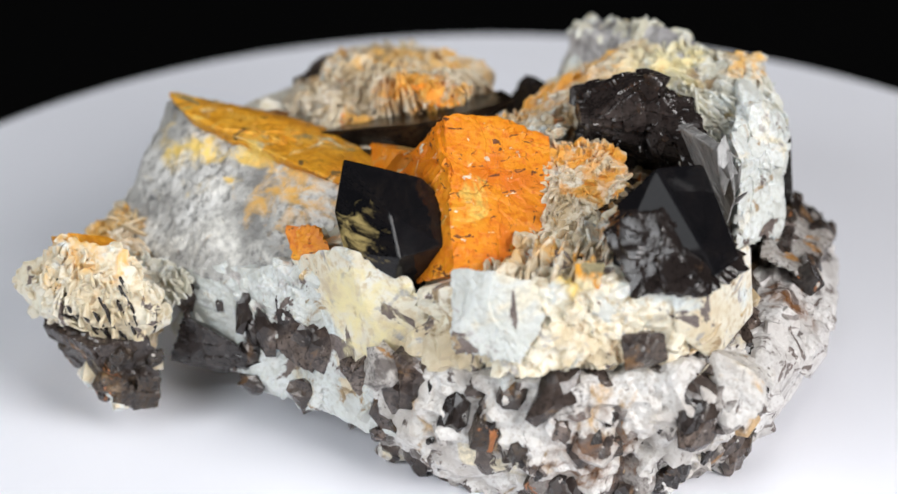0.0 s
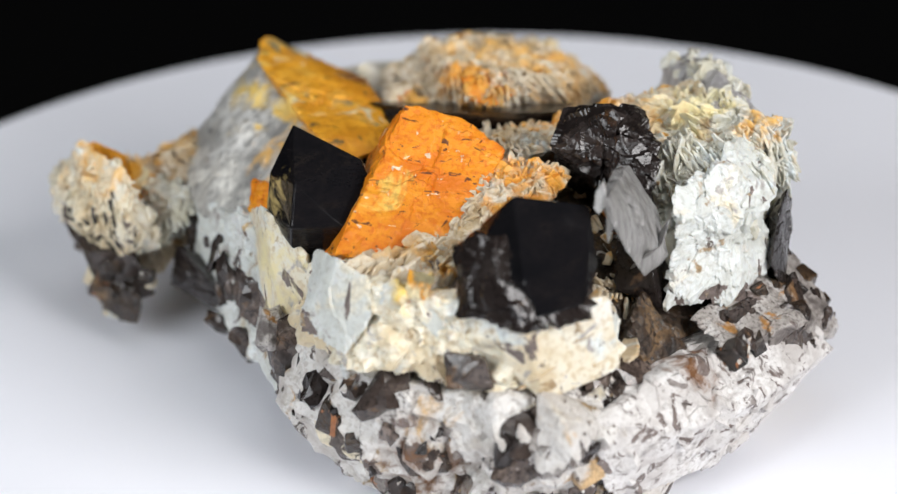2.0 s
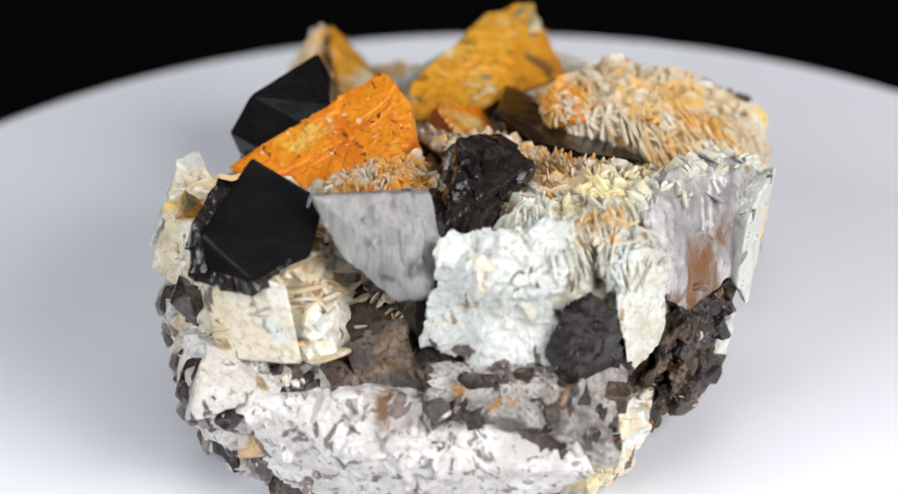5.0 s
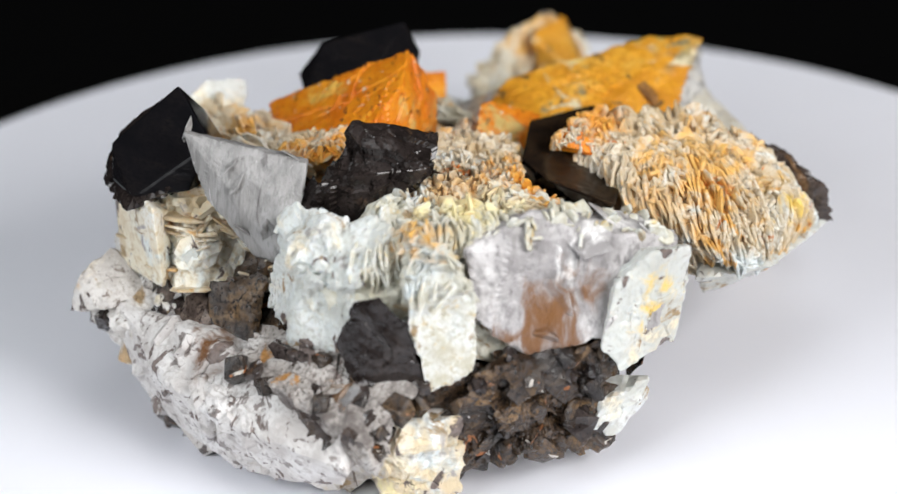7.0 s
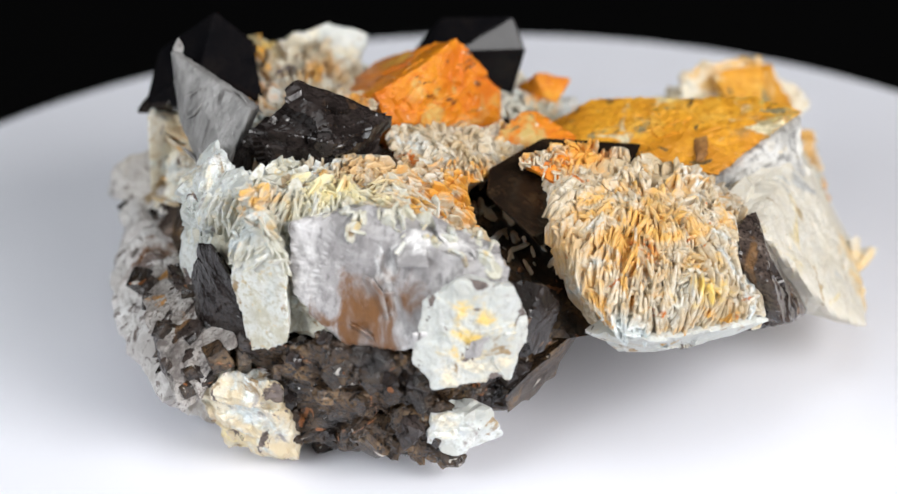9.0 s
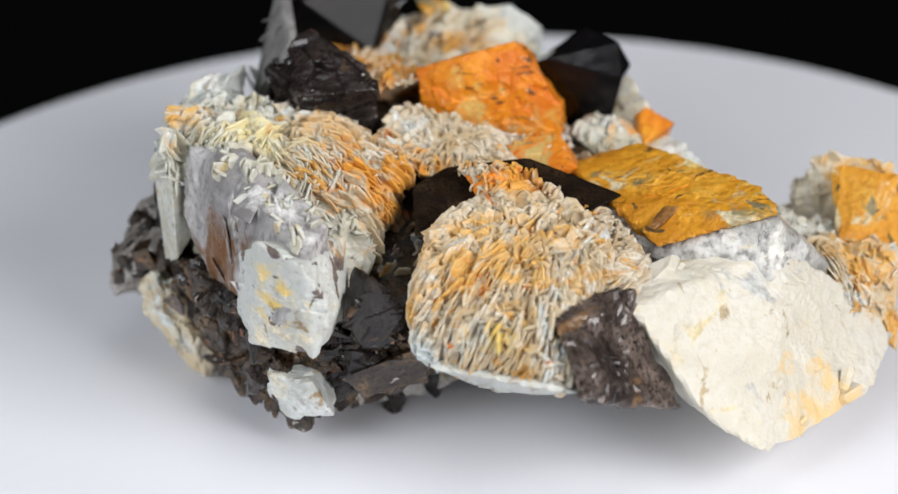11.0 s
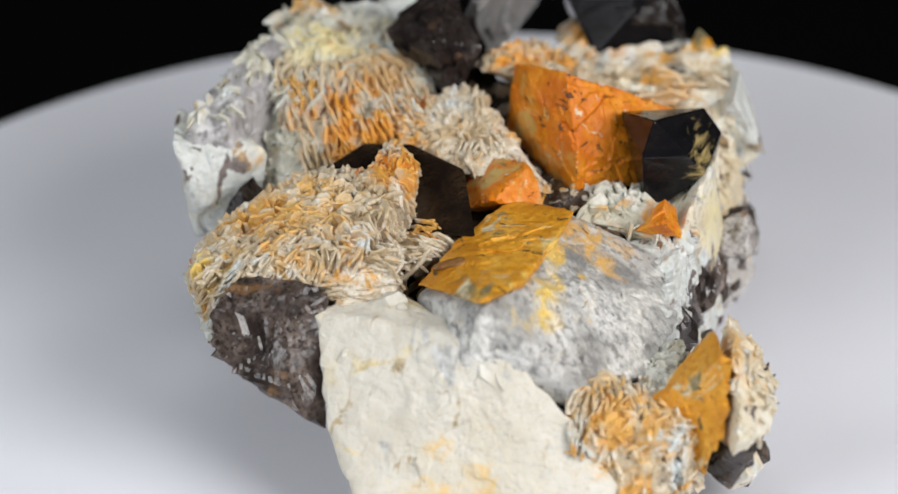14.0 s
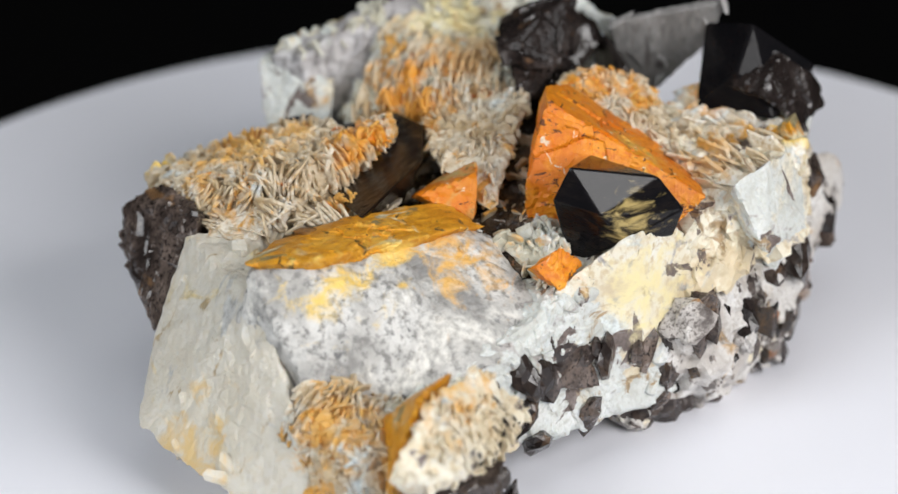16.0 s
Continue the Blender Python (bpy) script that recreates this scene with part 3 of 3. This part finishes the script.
# Bladed albite
albite_back = stone("bladed_albite", [(-0.6, 1.6, 4.0), (-1.3, 1.6, 4.4), (-2.7, 2.9, 4.2), (-2.2, 4.6, 3.7), (-1.3, 5.3, 3.4), (0.3, 4.3, 3.3), (0.1, 2.8, 4.1), (-2.3, 5.3, 2.7), (0, 5.0, 2.8),
      (-0.2, 3, 2.5), (-2.5, 3, 2.2)], albite, specimen, "tan bladed albite with orange stains", 6, rough=0.2, seed=12, swell=0.98)
stone("white_underside", [(-2.4, 5.5, 2.75), (-0.2, 5.2, 2.85), (0.4, 4.2, 2.7), (-2.6, 4.4, 2.1), (-0.4, 4.0, 2.0), (-1.4, 4.9, 2.3), (-1.2, 3.6, 3.0)], pale, specimen, "white feldspar under the albite", 5, rough=0.12, step=0.1, seed=46)
albite_side = stone("bladed_albite", [(4.8, -0.9, 3.9), (5.2, 0, 4.2), (4.6, 1.4, 4.9), (3.9, 0.4, 4.7), (3, 2.6, 4.75), (1.2, 2.6, 3.9), (0.8, 1.0, 4.1), (2, 0, 4.5), (5, -0.9, 2.9), (5.2, 0.6, 2.8),
      (4, 2.6, 2.6), (1.5, 3.4, 2.6), (2, 0, 2.5)], albite_white, specimen, "white bladed albite", 6, rough=0.22, step=0.06, seed=13, swell=0.98)
lobe = stone("blue_lobe", [(4.3, -1.5, 4.5), (4.2, -1.1, 4.85), (4.75, -0.1, 4.85), (5.25, -0.4, 4.1), (5.35, 0.6, 4.3), (5.25, 0.5, 2.9), (5.1, -0.8, 2.75), (4.3, -1.6, 2.9), (4.5, 0.7, 4.9), (4.0, 0.2, 3.4)], pale, specimen, "glossy blue-white feldspar lobe", 6, sharp=36, swell=1.0, rough=0.3, ridge=0.1, step=0.12, cell=1.2, seed=47)
lobe2 = stone("white_lobe", [(4.7, 1.2, 5.0), (4.8, 1.9, 4.75), (4.65, 2.3, 4.0), (4.65, 2.2, 2.7), (5.05, 1.6, 2.4), (5.2, 1.35, 3.8), (4.2, 1.6, 3.6)], albite_white, specimen, "yellowish white albite lobe", 6, sharp=36, rough=0.2, ridge=0.08, step=0.07, seed=48)
stone("smoky_quartz_chunk", [(5.35, 0.45, 3.9), (5.3, 0.9, 4.1), (5.2, 1.4, 3.7), (5.0, 1.5, 2.5), (5.45, 0.6, 2.4), (5.35, 0.2, 3.1), (4.6, 1.0, 3.0)], smoky, specimen, "dark smoky quartz between white lobes", 6, sharp=40, rough=0.2, ridge=0.08, cell=1.4, step=0.16, seed=49)
stone("smoky_quartz_chunk", [(5.3, 0.1, 2.7), (5.2, -1.2, 2.8), (5.3, -1.0, 2.3), (5.5, 0.2, 2.2), (4.6, -0.6, 2.5), (5.4, -0.5, 2.7)], smoky, specimen, "dark quartz seam below the white albite", 4, rough=0.06, cell=1.1, step=0.08, seed=50)
lobe3 = stone("white_lobe", [(2.7, 4.35, 4.3), (1.9, 4.7, 4.15), (1.5, 4.5, 3.3), (1.9, 4.4, 2.4), (3.0, 4.0, 2.3), (3.3, 3.75, 2.8), (3.1, 3.95, 3.9), (1.6, 3.2, 3.9), (1.4, 3.3, 2.6)], pale, specimen, "pale feldspar lobe with a yellow stain", 6, sharp=36, rough=0.16, ridge=0.05, step=0.06, cell=1.2, seed=51)
stone("smoky_quartz_chunk", [(0.9, 3.9, 3.6), (0.5, 3.7, 3.0), (1.5, 4.1, 2.8), (1.0, 3.9, 2.2), (0.4, 3.2, 2.4), (1.4, 3.4, 3.6)], smoky, specimen, "brown smoky quartz by the mica", 4, rough=0.05, ridge=0.015, cell=1.1, step=0.1, seed=52)

# Mica books
mica_big = stone("mica_book", [(3.3, 2.6, 5.05), (4.4, 2.0, 4.7), (4.5, 2.2, 3.6), (3.9, 2.8, 2.8), (1.9, 4.5, 4.3), (2.4, 4.4, 2.9), (2.7, 3.8, 4.6), (3.6, 1.7, 4.75), (3.2, 2, 3), (1.7, 3.8, 4.45), (1.6, 3.6, 3)], mica, specimen,
      "large silver-grey mica book", 6, rough=0.09, step=0.05, seed=14, cleave=(0.4, 2.0, 0.3))
mica_small = stone("mica_book", [(4.05, -3.2, 5.55), (3.9, -3.25, 5.5), (3.5, -1.3, 5.1), (3.3, -1.35, 5.1), (4.25, -1.4, 3.75), (4.0, -1.5, 3.5), (4.1, -2.0, 3.6), (3.95, -1.2, 4.4), (4.15, -2.8, 4.5)], folded_mica, specimen,
      "silver-grey mica book with upright folds", 6, sharp=40, rough=0.08, ridge=0.02, step=0.05, seed=15, cleave=(0.8, 2.6, 0.15))

# The crystals
crystal("smoky_quartz_crystal", [(-2.1, -2.35, 5.08), (-2.2, -2.1, 4.5), (-1.2, -4.0, 4.15), (-0.85, -2.3, 4.7), (-1.35, -3.6, 4.75), (-2.25, -2.9, 4.4), (-2.1, -3.3, 3.9), (-1.3, -3.85, 3.7), (-0.5, -3.5, 4.1), (-0.45, -2.6, 4.4), (-1.9, -2.3, 3.2), (-0.5, -3, 3.0)], patched_jet, specimen,
        "glossy black smoky quartz crystal", 0.03)
crystal("smoky_quartz_crystal", [(2.84, -4.0, 5.65), (2.25, -3.9, 5.0), (3.6, -3.0, 5.2), (3.5, -4.9, 4.75), (2.15, -4.6, 4.3), (3.9, -3.3, 4.4), (3.7, -4.8, 4.2), (2.4, -3.2, 4.2), (4.1, -4.2, 4.2)], jet, specimen,
        "blocky black smoky quartz crystal", 0.05, 1.04)
stone("smoky_quartz_chunk", [(1.95, -4.4, 4.8), (2.3, -4.5, 5.15), (2.7, -4.55, 5.25), (2.3, -3.6, 4.8), (4.15, -3.4, 4.4), (4.3, -4.3, 4.0), (3.5, -5.15, 4.0), (2.4, -5.1, 4.0), (3.1, -5.0, 4.75), (3.0, -4.0, 3.8)], smoky, specimen, "rough black quartz base", 5, rough=0.05, ridge=0.015, cell=1.1, step=0.14, seed=53)
stone("smoky_quartz_crystal", [(1.65, 0.1, 5.1), (1.9, -0.9, 4.9), (2.9, -0.7, 5.65), (3.8, -0.4, 5.2), (3.7, -1.1, 4.6), (2.8, 0.6, 5.1), (1.6, -0.3, 4.0), (3.4, -0.5, 3.8)], smoky, specimen,
      "broken sparkling smoky quartz", 6, rough=0.05, ridge=0.015, cell=1.1, step=0.18, seed=16)
stone("orange_crystal", [(-0.5, -1.45, 5.42), (0.42, -1.12, 5.22), (-0.33, -4.15, 3.95), (1.25, -1.2, 4.9), (1.3, -3.4, 3.7), (-1.25, -1.35, 4.3), (-1.3, -1.3, 3.4), (1.0, -0.9, 3.7), (0.2, -1.05, 4.95), (-1.0, -3.6, 3.4)], orange, specimen,
        "bright orange feldspar crystal", 6, sharp=260, swell=1.0, rough=0.035, ridge=0.012, step=0.045, cell=1.3, seed=17)
crystal("dark_quartz_plate", [(0.5, 2.8, 3.8), (0.75, 1.7, 4.15), (0.3, 1.0, 4.2), (-1.0, 0.55, 4.25), (-2.7, 1.0, 3.9), (-1.5, 2.2, 3.7), (0, 2.2, 3.2), (-1, 1, 3.2)], brown_glass, specimen, "flat dark smoky quartz crystal", 0.05)
fill_front = stone("stained_albite", [(1.1, -1.2, 4.7), (2.3, -1.4, 4.7), (2.5, -2.4, 4.5), (1.3, -2.7, 4.3), (1.8, -2.0, 3.8), (2.2, -0.8, 4.5), (1.0, -3.4, 3.9)], albite, specimen, "orange-stained albite patch", 5, rough=0.14, step=0.1, seed=54)
fill_back = stone("stained_albite", [(0.0, -0.5, 4.25), (1.4, -0.5, 4.5), (1.7, 0.6, 4.3), (0.6, 1.2, 4.1), (-0.6, 0.5, 4.0), (0.4, 0.2, 3.3), (-1.6, -0.9, 3.7)], albite, specimen, "pale albite behind the orange crystal", 5, rough=0.14, step=0.08, seed=59)
fill_side = stone("stained_albite", [(-1.5, 1.9, 3.8), (-2.6, 2.3, 3.9), (-3.3, 2.6, 3.6), (-3.3, 3.6, 3.45), (-2.2, 3.8, 3.7), (-2.4, 2.4, 2.6), (-1.5, 2.8, 3.0)], albite, specimen, "tan albite beside the ivory slab", 5, rough=0.14, step=0.08, seed=60)
stone("orange_patch", [(-3.1, -2.1, 3.75), (-2.5, -2.4, 3.85), (-2.3, -2.7, 3.5), (-3.0, -2.5, 3.3), (-2.6, -1.8, 3.4)], orange, specimen, "rusty orange patch by the black crystal", 4, rough=0.12, step=0.12, seed=55)
stone("yellow_patch", [(1.5, -5.0, 4.6), (2.0, -5.0, 4.55), (1.9, -5.2, 4.2), (1.5, -5.2, 4.2), (1.7, -4.6, 4.2)], yellow, specimen, "bright yellow stain", 4, rough=0.08, step=0.06, seed=56)

stone("brown_streak", [(-3.5, 1.3, 4.08), (-3.75, 1.45, 4.08), (-3.3, 2.05, 3.85), (-3.15, 1.95, 3.85), (-3.4, 1.7, 3.7)], iron, specimen, "brown iron streak across the yellow face", 3, rough=0.05, ridge=0.015, seed=58)

# Small pieces
fibres = stone("fibrous_albite", [(-6.1, 0.7, 2.7), (-6.6, 0.5, 2.0), (-6.3, -0.3, 2.4), (-5.7, -0.1, 2.75), (-6.5, 1.0, 1.8), (-5.6, 0.5, 2.0)], albite, specimen, "brown fibrous albite on the crusted face", 5, rough=0.1, step=0.06, seed=85)
scatter(fibres, "fin", "albite_blade", albite, 30, 120, (0.12, 0.3), lambda p, n: n.z > -0.2, out=0.05, loose=0.2, seed=86, run=(-0.5, 0.4, -0.7))
tuft = stone("orange_tuft", [(0.0, 1.5, 4.45), (-0.6, 1.8, 4.5), (-1.1, 1.5, 4.55), (-0.9, 1.3, 4.2), (-0.2, 1.3, 4.2), (-0.5, 2.1, 4.1)], orange, specimen, "rusty orange albite tuft", 4, rough=0.1, step=0.08, seed=87)
scatter(tuft, "flake", "albite_flake", albite, 16, 70, (0.1, 0.28), lambda p, n: n.z > -0.2, out=0.04, loose=0.5, seed=88)
fill_gap = stone("stained_albite", [(-2.0, -1.0, 3.5), (-2.9, -2.2, 3.3), (-2.2, -2.4, 3.6), (-1.5, -1.5, 3.65), (-1.6, -2.2, 3.7), (-2.0, -1.8, 2.6)], albite_white, specimen, "white albite beside the black crystal", 5, rough=0.16, step=0.12, seed=70)
fill_hollow = stone("stained_albite", [(-1.2, 1.6, 3.75), (-2.6, 1.5, 3.72), (-1.6, 0.9, 3.65), (-2.8, 2.2, 3.65), (-1.2, 2.4, 3.75), (-1.9, 1.7, 2.8)], albite, specimen, "tan albite under the dark plate", 5, rough=0.14, step=0.1, seed=71)
scatter(fill_gap, "flake", "albite_flake", albite_white, 20, 50, (0.14, 0.4), lambda p, n: n.z > 0.0, out=0.06, loose=0.5, seed=72)
scatter(fill_hollow, "fin", "albite_blade", albite, 20, 60, (0.14, 0.36), lambda p, n: n.z > 0.0, out=0.08, loose=0.25, seed=73, run=(0.6, 0.6, -0.3))
bridge = stone("crusted_albite", [(-5.8, -0.2, 2.35), (-4.6, -1.7, 2.55), (-6.2, -1.0, 2.45), (-6.8, 0.0, 1.5), (-5.2, -1.8, 1.8), (-5.8, -0.8, 1.2)], albite_white, specimen, "white crusty albite joining block and end", 5, rough=0.16, step=0.12, seed=74)
scatter(bridge, "flake", "albite_flake", albite_white, 20, 160, (0.09, 0.3), lambda p, n: n.z > -0.2, out=0.05, loose=0.5, seed=75)
scatter(base, "grain", "quartz_grain", smoky_pale, 150, 0, (0.22, 0.85), lambda p, n: n.z > -0.7 and p.z > 0.1 and p.x < 4.7, out=-0.16, seed=1, squash=(0.9, 1.3, 0.7))
scatter(base, "grain", "quartz_grain", mottled, 70, 0, (0.25, 0.8), lambda p, n: n.z > -0.7 and p.z > 0.1 and p.x < 4.7, out=-0.14, seed=80, squash=(1.0, 1.2, 0.7))
scatter(base, "grain", "quartz_grain", smoky, 60, 0, (0.15, 0.6), lambda p, n: n.z > -0.7 and 0.1 < p.z < 2.2 and p.x < 4.7, out=-0.14, seed=82, squash=(0.9, 1.5, 0.7))
scatter(base, "chip", "rusty_chip", rusty, 24, 0, (0.2, 0.45), lambda p, n: n.z > -0.7 and 0.1 < p.z < 1.8, out=-0.1, seed=81)
scatter(base, "chip", "feldspar_chip", granite, 30, 10, (0.3, 0.8), lambda p, n: n.z > -0.7 and p.z > 0.35, out=-0.3, seed=2)
scatter(base, "plate", "feldspar_plate", granite, 20, 30, (0.3, 0.8), lambda p, n: n.z > -0.7 and p.z > 0.3, out=-0.24, seed=24, flat=True, loose=0.16, squash=(1.0, 1, 1))
scatter(side, "grain", "quartz_grain", smoky_pale, 60, 0, (0.2, 0.6), lambda p, n: p.z < 2.4 and n.z > -0.8, out=-0.05, seed=3, squash=(0.9, 1.3, 0.6))
scatter(side, "plate", "feldspar_plate", pale, 12, 20, (0.3, 0.8), lambda p, n: n.z > -0.8, out=-0.24, seed=21, flat=True, loose=0.1, squash=(1.0, 1, 1))
scatter(ledge, "plate", "feldspar_plate", cream, 14, 22, (0.3, 0.8), lambda p, n: n.z > -0.5, out=-0.24, seed=4, flat=True, loose=0.12, squash=(1.0, 1, 1))
scatter(ledge, "plate", "feldspar_plate", pale, 10, 16, (0.3, 0.7), lambda p, n: n.z > -0.5, out=-0.22, seed=22, flat=True, loose=0.14, squash=(1.0, 1, 1))
scatter(rust, "plate", "rusty_plate", rusty, 40, 100, (0.25, 0.6), lambda p, n: n.z > -0.8, out=-0.1, seed=5, loose=0.3, flat=True, squash=(0.9, 1, 1))
scatter(rust, "grain", "quartz_grain", smoky, 40, 0, (0.25, 0.6), lambda p, n: n.z > -0.8, out=-0.12, seed=23)
scatter(shelf, "plate", "feldspar_plate", shelf_rock, 10, 10, (0.4, 1.0), lambda p, n: n.z > -0.6, out=-0.14, seed=25, flat=True, loose=0.1, squash=(0.7, 1, 1))
scatter(block, "flake", "crust_flake", grey_crust, 20, 90, (0.06, 0.2), lambda p, n: n.z > -0.3, out=0.0, seed=26, flat=True, loose=0.5, squash=(0.8, 1, 1))
scatter(albite_back, "fin", "albite_blade", albite, 80, 1700, (0.12, 0.36), lambda p, n: -0.3 < n.z < 0.92, out=0.09, loose=0.16, seed=6, run=(0.3, 0.4, -0.9))
scatter(albite_back, "flake", "albite_flake", albite, 80, 800, (0.12, 0.4), lambda p, n: n.z > 0.4, out=0.10, loose=0.50, seed=7, run=(0.5, 0.6, 0))
scatter(albite_side, "flake", "albite_flake", albite_white, 60, 1300, (0.07, 0.26), lambda p, n: n.z > 0.25 and p.x < 4.6, out=0.06, loose=0.44, seed=8, run=(0.4, -0.6, 0))
scatter(albite_side, "fin", "albite_blade", albite, 40, 600, (0.1, 0.32), lambda p, n: p.x < 3.2 and p.y < 2.6 and n.z > -0.2, out=0.10, loose=0.18, seed=19, run=(-0.4, -0.2, -0.9))
scatter(albite_side, "fin", "albite_blade", albite_white, 30, 300, (0.12, 0.32), lambda p, n: -0.3 < n.z < 0.7 and p.z > 4.2, out=0.08, loose=0.18, seed=9, run=(0.4, 0.2, -0.9))
scatter(core, "flake", "albite_flake", albite, 40, 500, (0.1, 0.36), lambda p, n: n.z > 0.5 and p.z > 2.8, out=0.12, loose=0.56, seed=10)
scatter(ledge, "fin", "albite_blade", albite, 40, 186, (0.15, 0.46), lambda p, n: n.z > 0.5 and p.x > 0.2 and p.y > -4.9, out=0.11, loose=0.25, seed=11, run=(0.3, 1, 0.2))
scatter(lobe2, "fin", "albite_blade", albite_white, 20, 150, (0.12, 0.32), lambda p, n: p.z > 4.1, out=0.05, loose=0.31, seed=12)
scatter(lobe, "plate", "feldspar_plate", pale, 14, 12, (0.2, 0.5), lambda p, n: True, out=-0.2, loose=0.2, seed=13, flat=True, squash=(1.0, 1, 1))
scatter(tail, "flake", "albite_flake", cream, 30, 220, (0.09, 0.3), lambda p, n: n.z > -0.2, out=0.04, loose=0.56, seed=14)
scatter(tail, "needle", "dark_needle", smoky, 12, 18, (0.11, 0.17), lambda p, n: n.y < -0.35 and 1.6 < p.z < 2.8 and p.x > -7.0 and p.y < -1.9, out=-0.3, loose=0.03, seed=15, run=(0.35, -0.1, -1), squash=(0.8, 0.55, 0.8))
scatter(foot, "flake", "albite_flake", albite, 30, 300, (0.09, 0.32), lambda p, n: n.z > -0.3, out=0.04, loose=0.56, seed=16)
scatter(mica_big, "plate", "mica_sheet", mica, 12, 10, (0.3, 0.8), lambda p, n: True, out=-0.04, loose=0.12, seed=17, squash=(0.2, 1, 0.8), run=(-0.5, 0.5, -0.6), flat=True)
scatter(mica_big, "flake", "albite_flake", albite_white, 10, 60, (0.12, 0.36), lambda p, n: n.z > 0.45, out=0.04, loose=0.50, seed=28)
scatter(mottle, "grain", "quartz_grain", smoky_pale, 24, 0, (0.15, 0.4), lambda p, n: n.z > -0.5, out=-0.16, seed=29, squash=(0.8, 1.3, 0.6))
scatter(mottle, "chip", "rusty_chip", rusty, 16, 0, (0.2, 0.4), lambda p, n: n.z > -0.5 and p.x > 5.2, out=-0.12, seed=30)
scatter(fill_front, "flake", "albite_flake", albite, 30, 260, (0.09, 0.3), lambda p, n: n.z > 0.0, out=0.05, loose=0.5, seed=32)
scatter(fill_back, "flake", "albite_flake", albite, 30, 260, (0.09, 0.3), lambda p, n: n.z > 0.0, out=0.05, loose=0.38, seed=33)
scatter(fill_side, "fin", "albite_blade", albite, 30, 150, (0.12, 0.34), lambda p, n: n.z > 0.0, out=0.06, loose=0.25, seed=34, run=(0.6, 0.6, -0.3))
scatter(tail_quartz, "chip", "feldspar_chip", cream, 10, 0, (0.2, 0.4), lambda p, n: p.z < 1.3, out=-0.1, seed=35)
scatter(tail_quartz, "grain", "quartz_grain", rusty, 16, 0, (0.2, 0.5), lambda p, n: True, out=-0.1, seed=36)

scatter(mica_small, "plate", "mica_sheet", folded_mica, 8, 0, (0.25, 0.5), lambda p, n: True, out=-0.02, loose=0.1, seed=40, squash=(0.2, 1.6, 0.7), run=(0.05, 0.1, -1), flat=True)
scatter(ivory, "plate", "feldspar_plate", slab, 16, 20, (0.3, 0.8), lambda p, n: p.z > 2.6 or p.z < 1.7, out=-0.16, loose=0.12, seed=41, squash=(0.8, 1.2, 0.8), flat=True)


def motions():
    turns = [(0, -0.1), (0.5, -5.98), (1.0, -13.01), (1.5, -20.17), (2.0, -28.44), (2.5, -36.81), (3.0, -44.18), (3.5, -53.71), (4.0, -63.15), (4.5, -71.01),
             (4.7, -74.98), (6.8, -111.71), (7.0, -116.09), (7.5, -125.19), (8.0, -132.32), (8.5, -142.28), (9.0, -151.26), (9.2, -155.03),
             (11.3, -194.94), (11.5, -197.9), (12.0, -209.2), (12.5, -217.68), (13.0, -229.41), (13.5, -239.88), (14.0, -249.52), (14.5, -260.5),
             (15.0, -268.61), (15.5, -280.03), (16.0, -289.73)]
    for thing in (specimen, turntable):
        walk(thing, [(t, pose(0, 0, 0, 0, 0, a)) for t, a in turns])


motions()
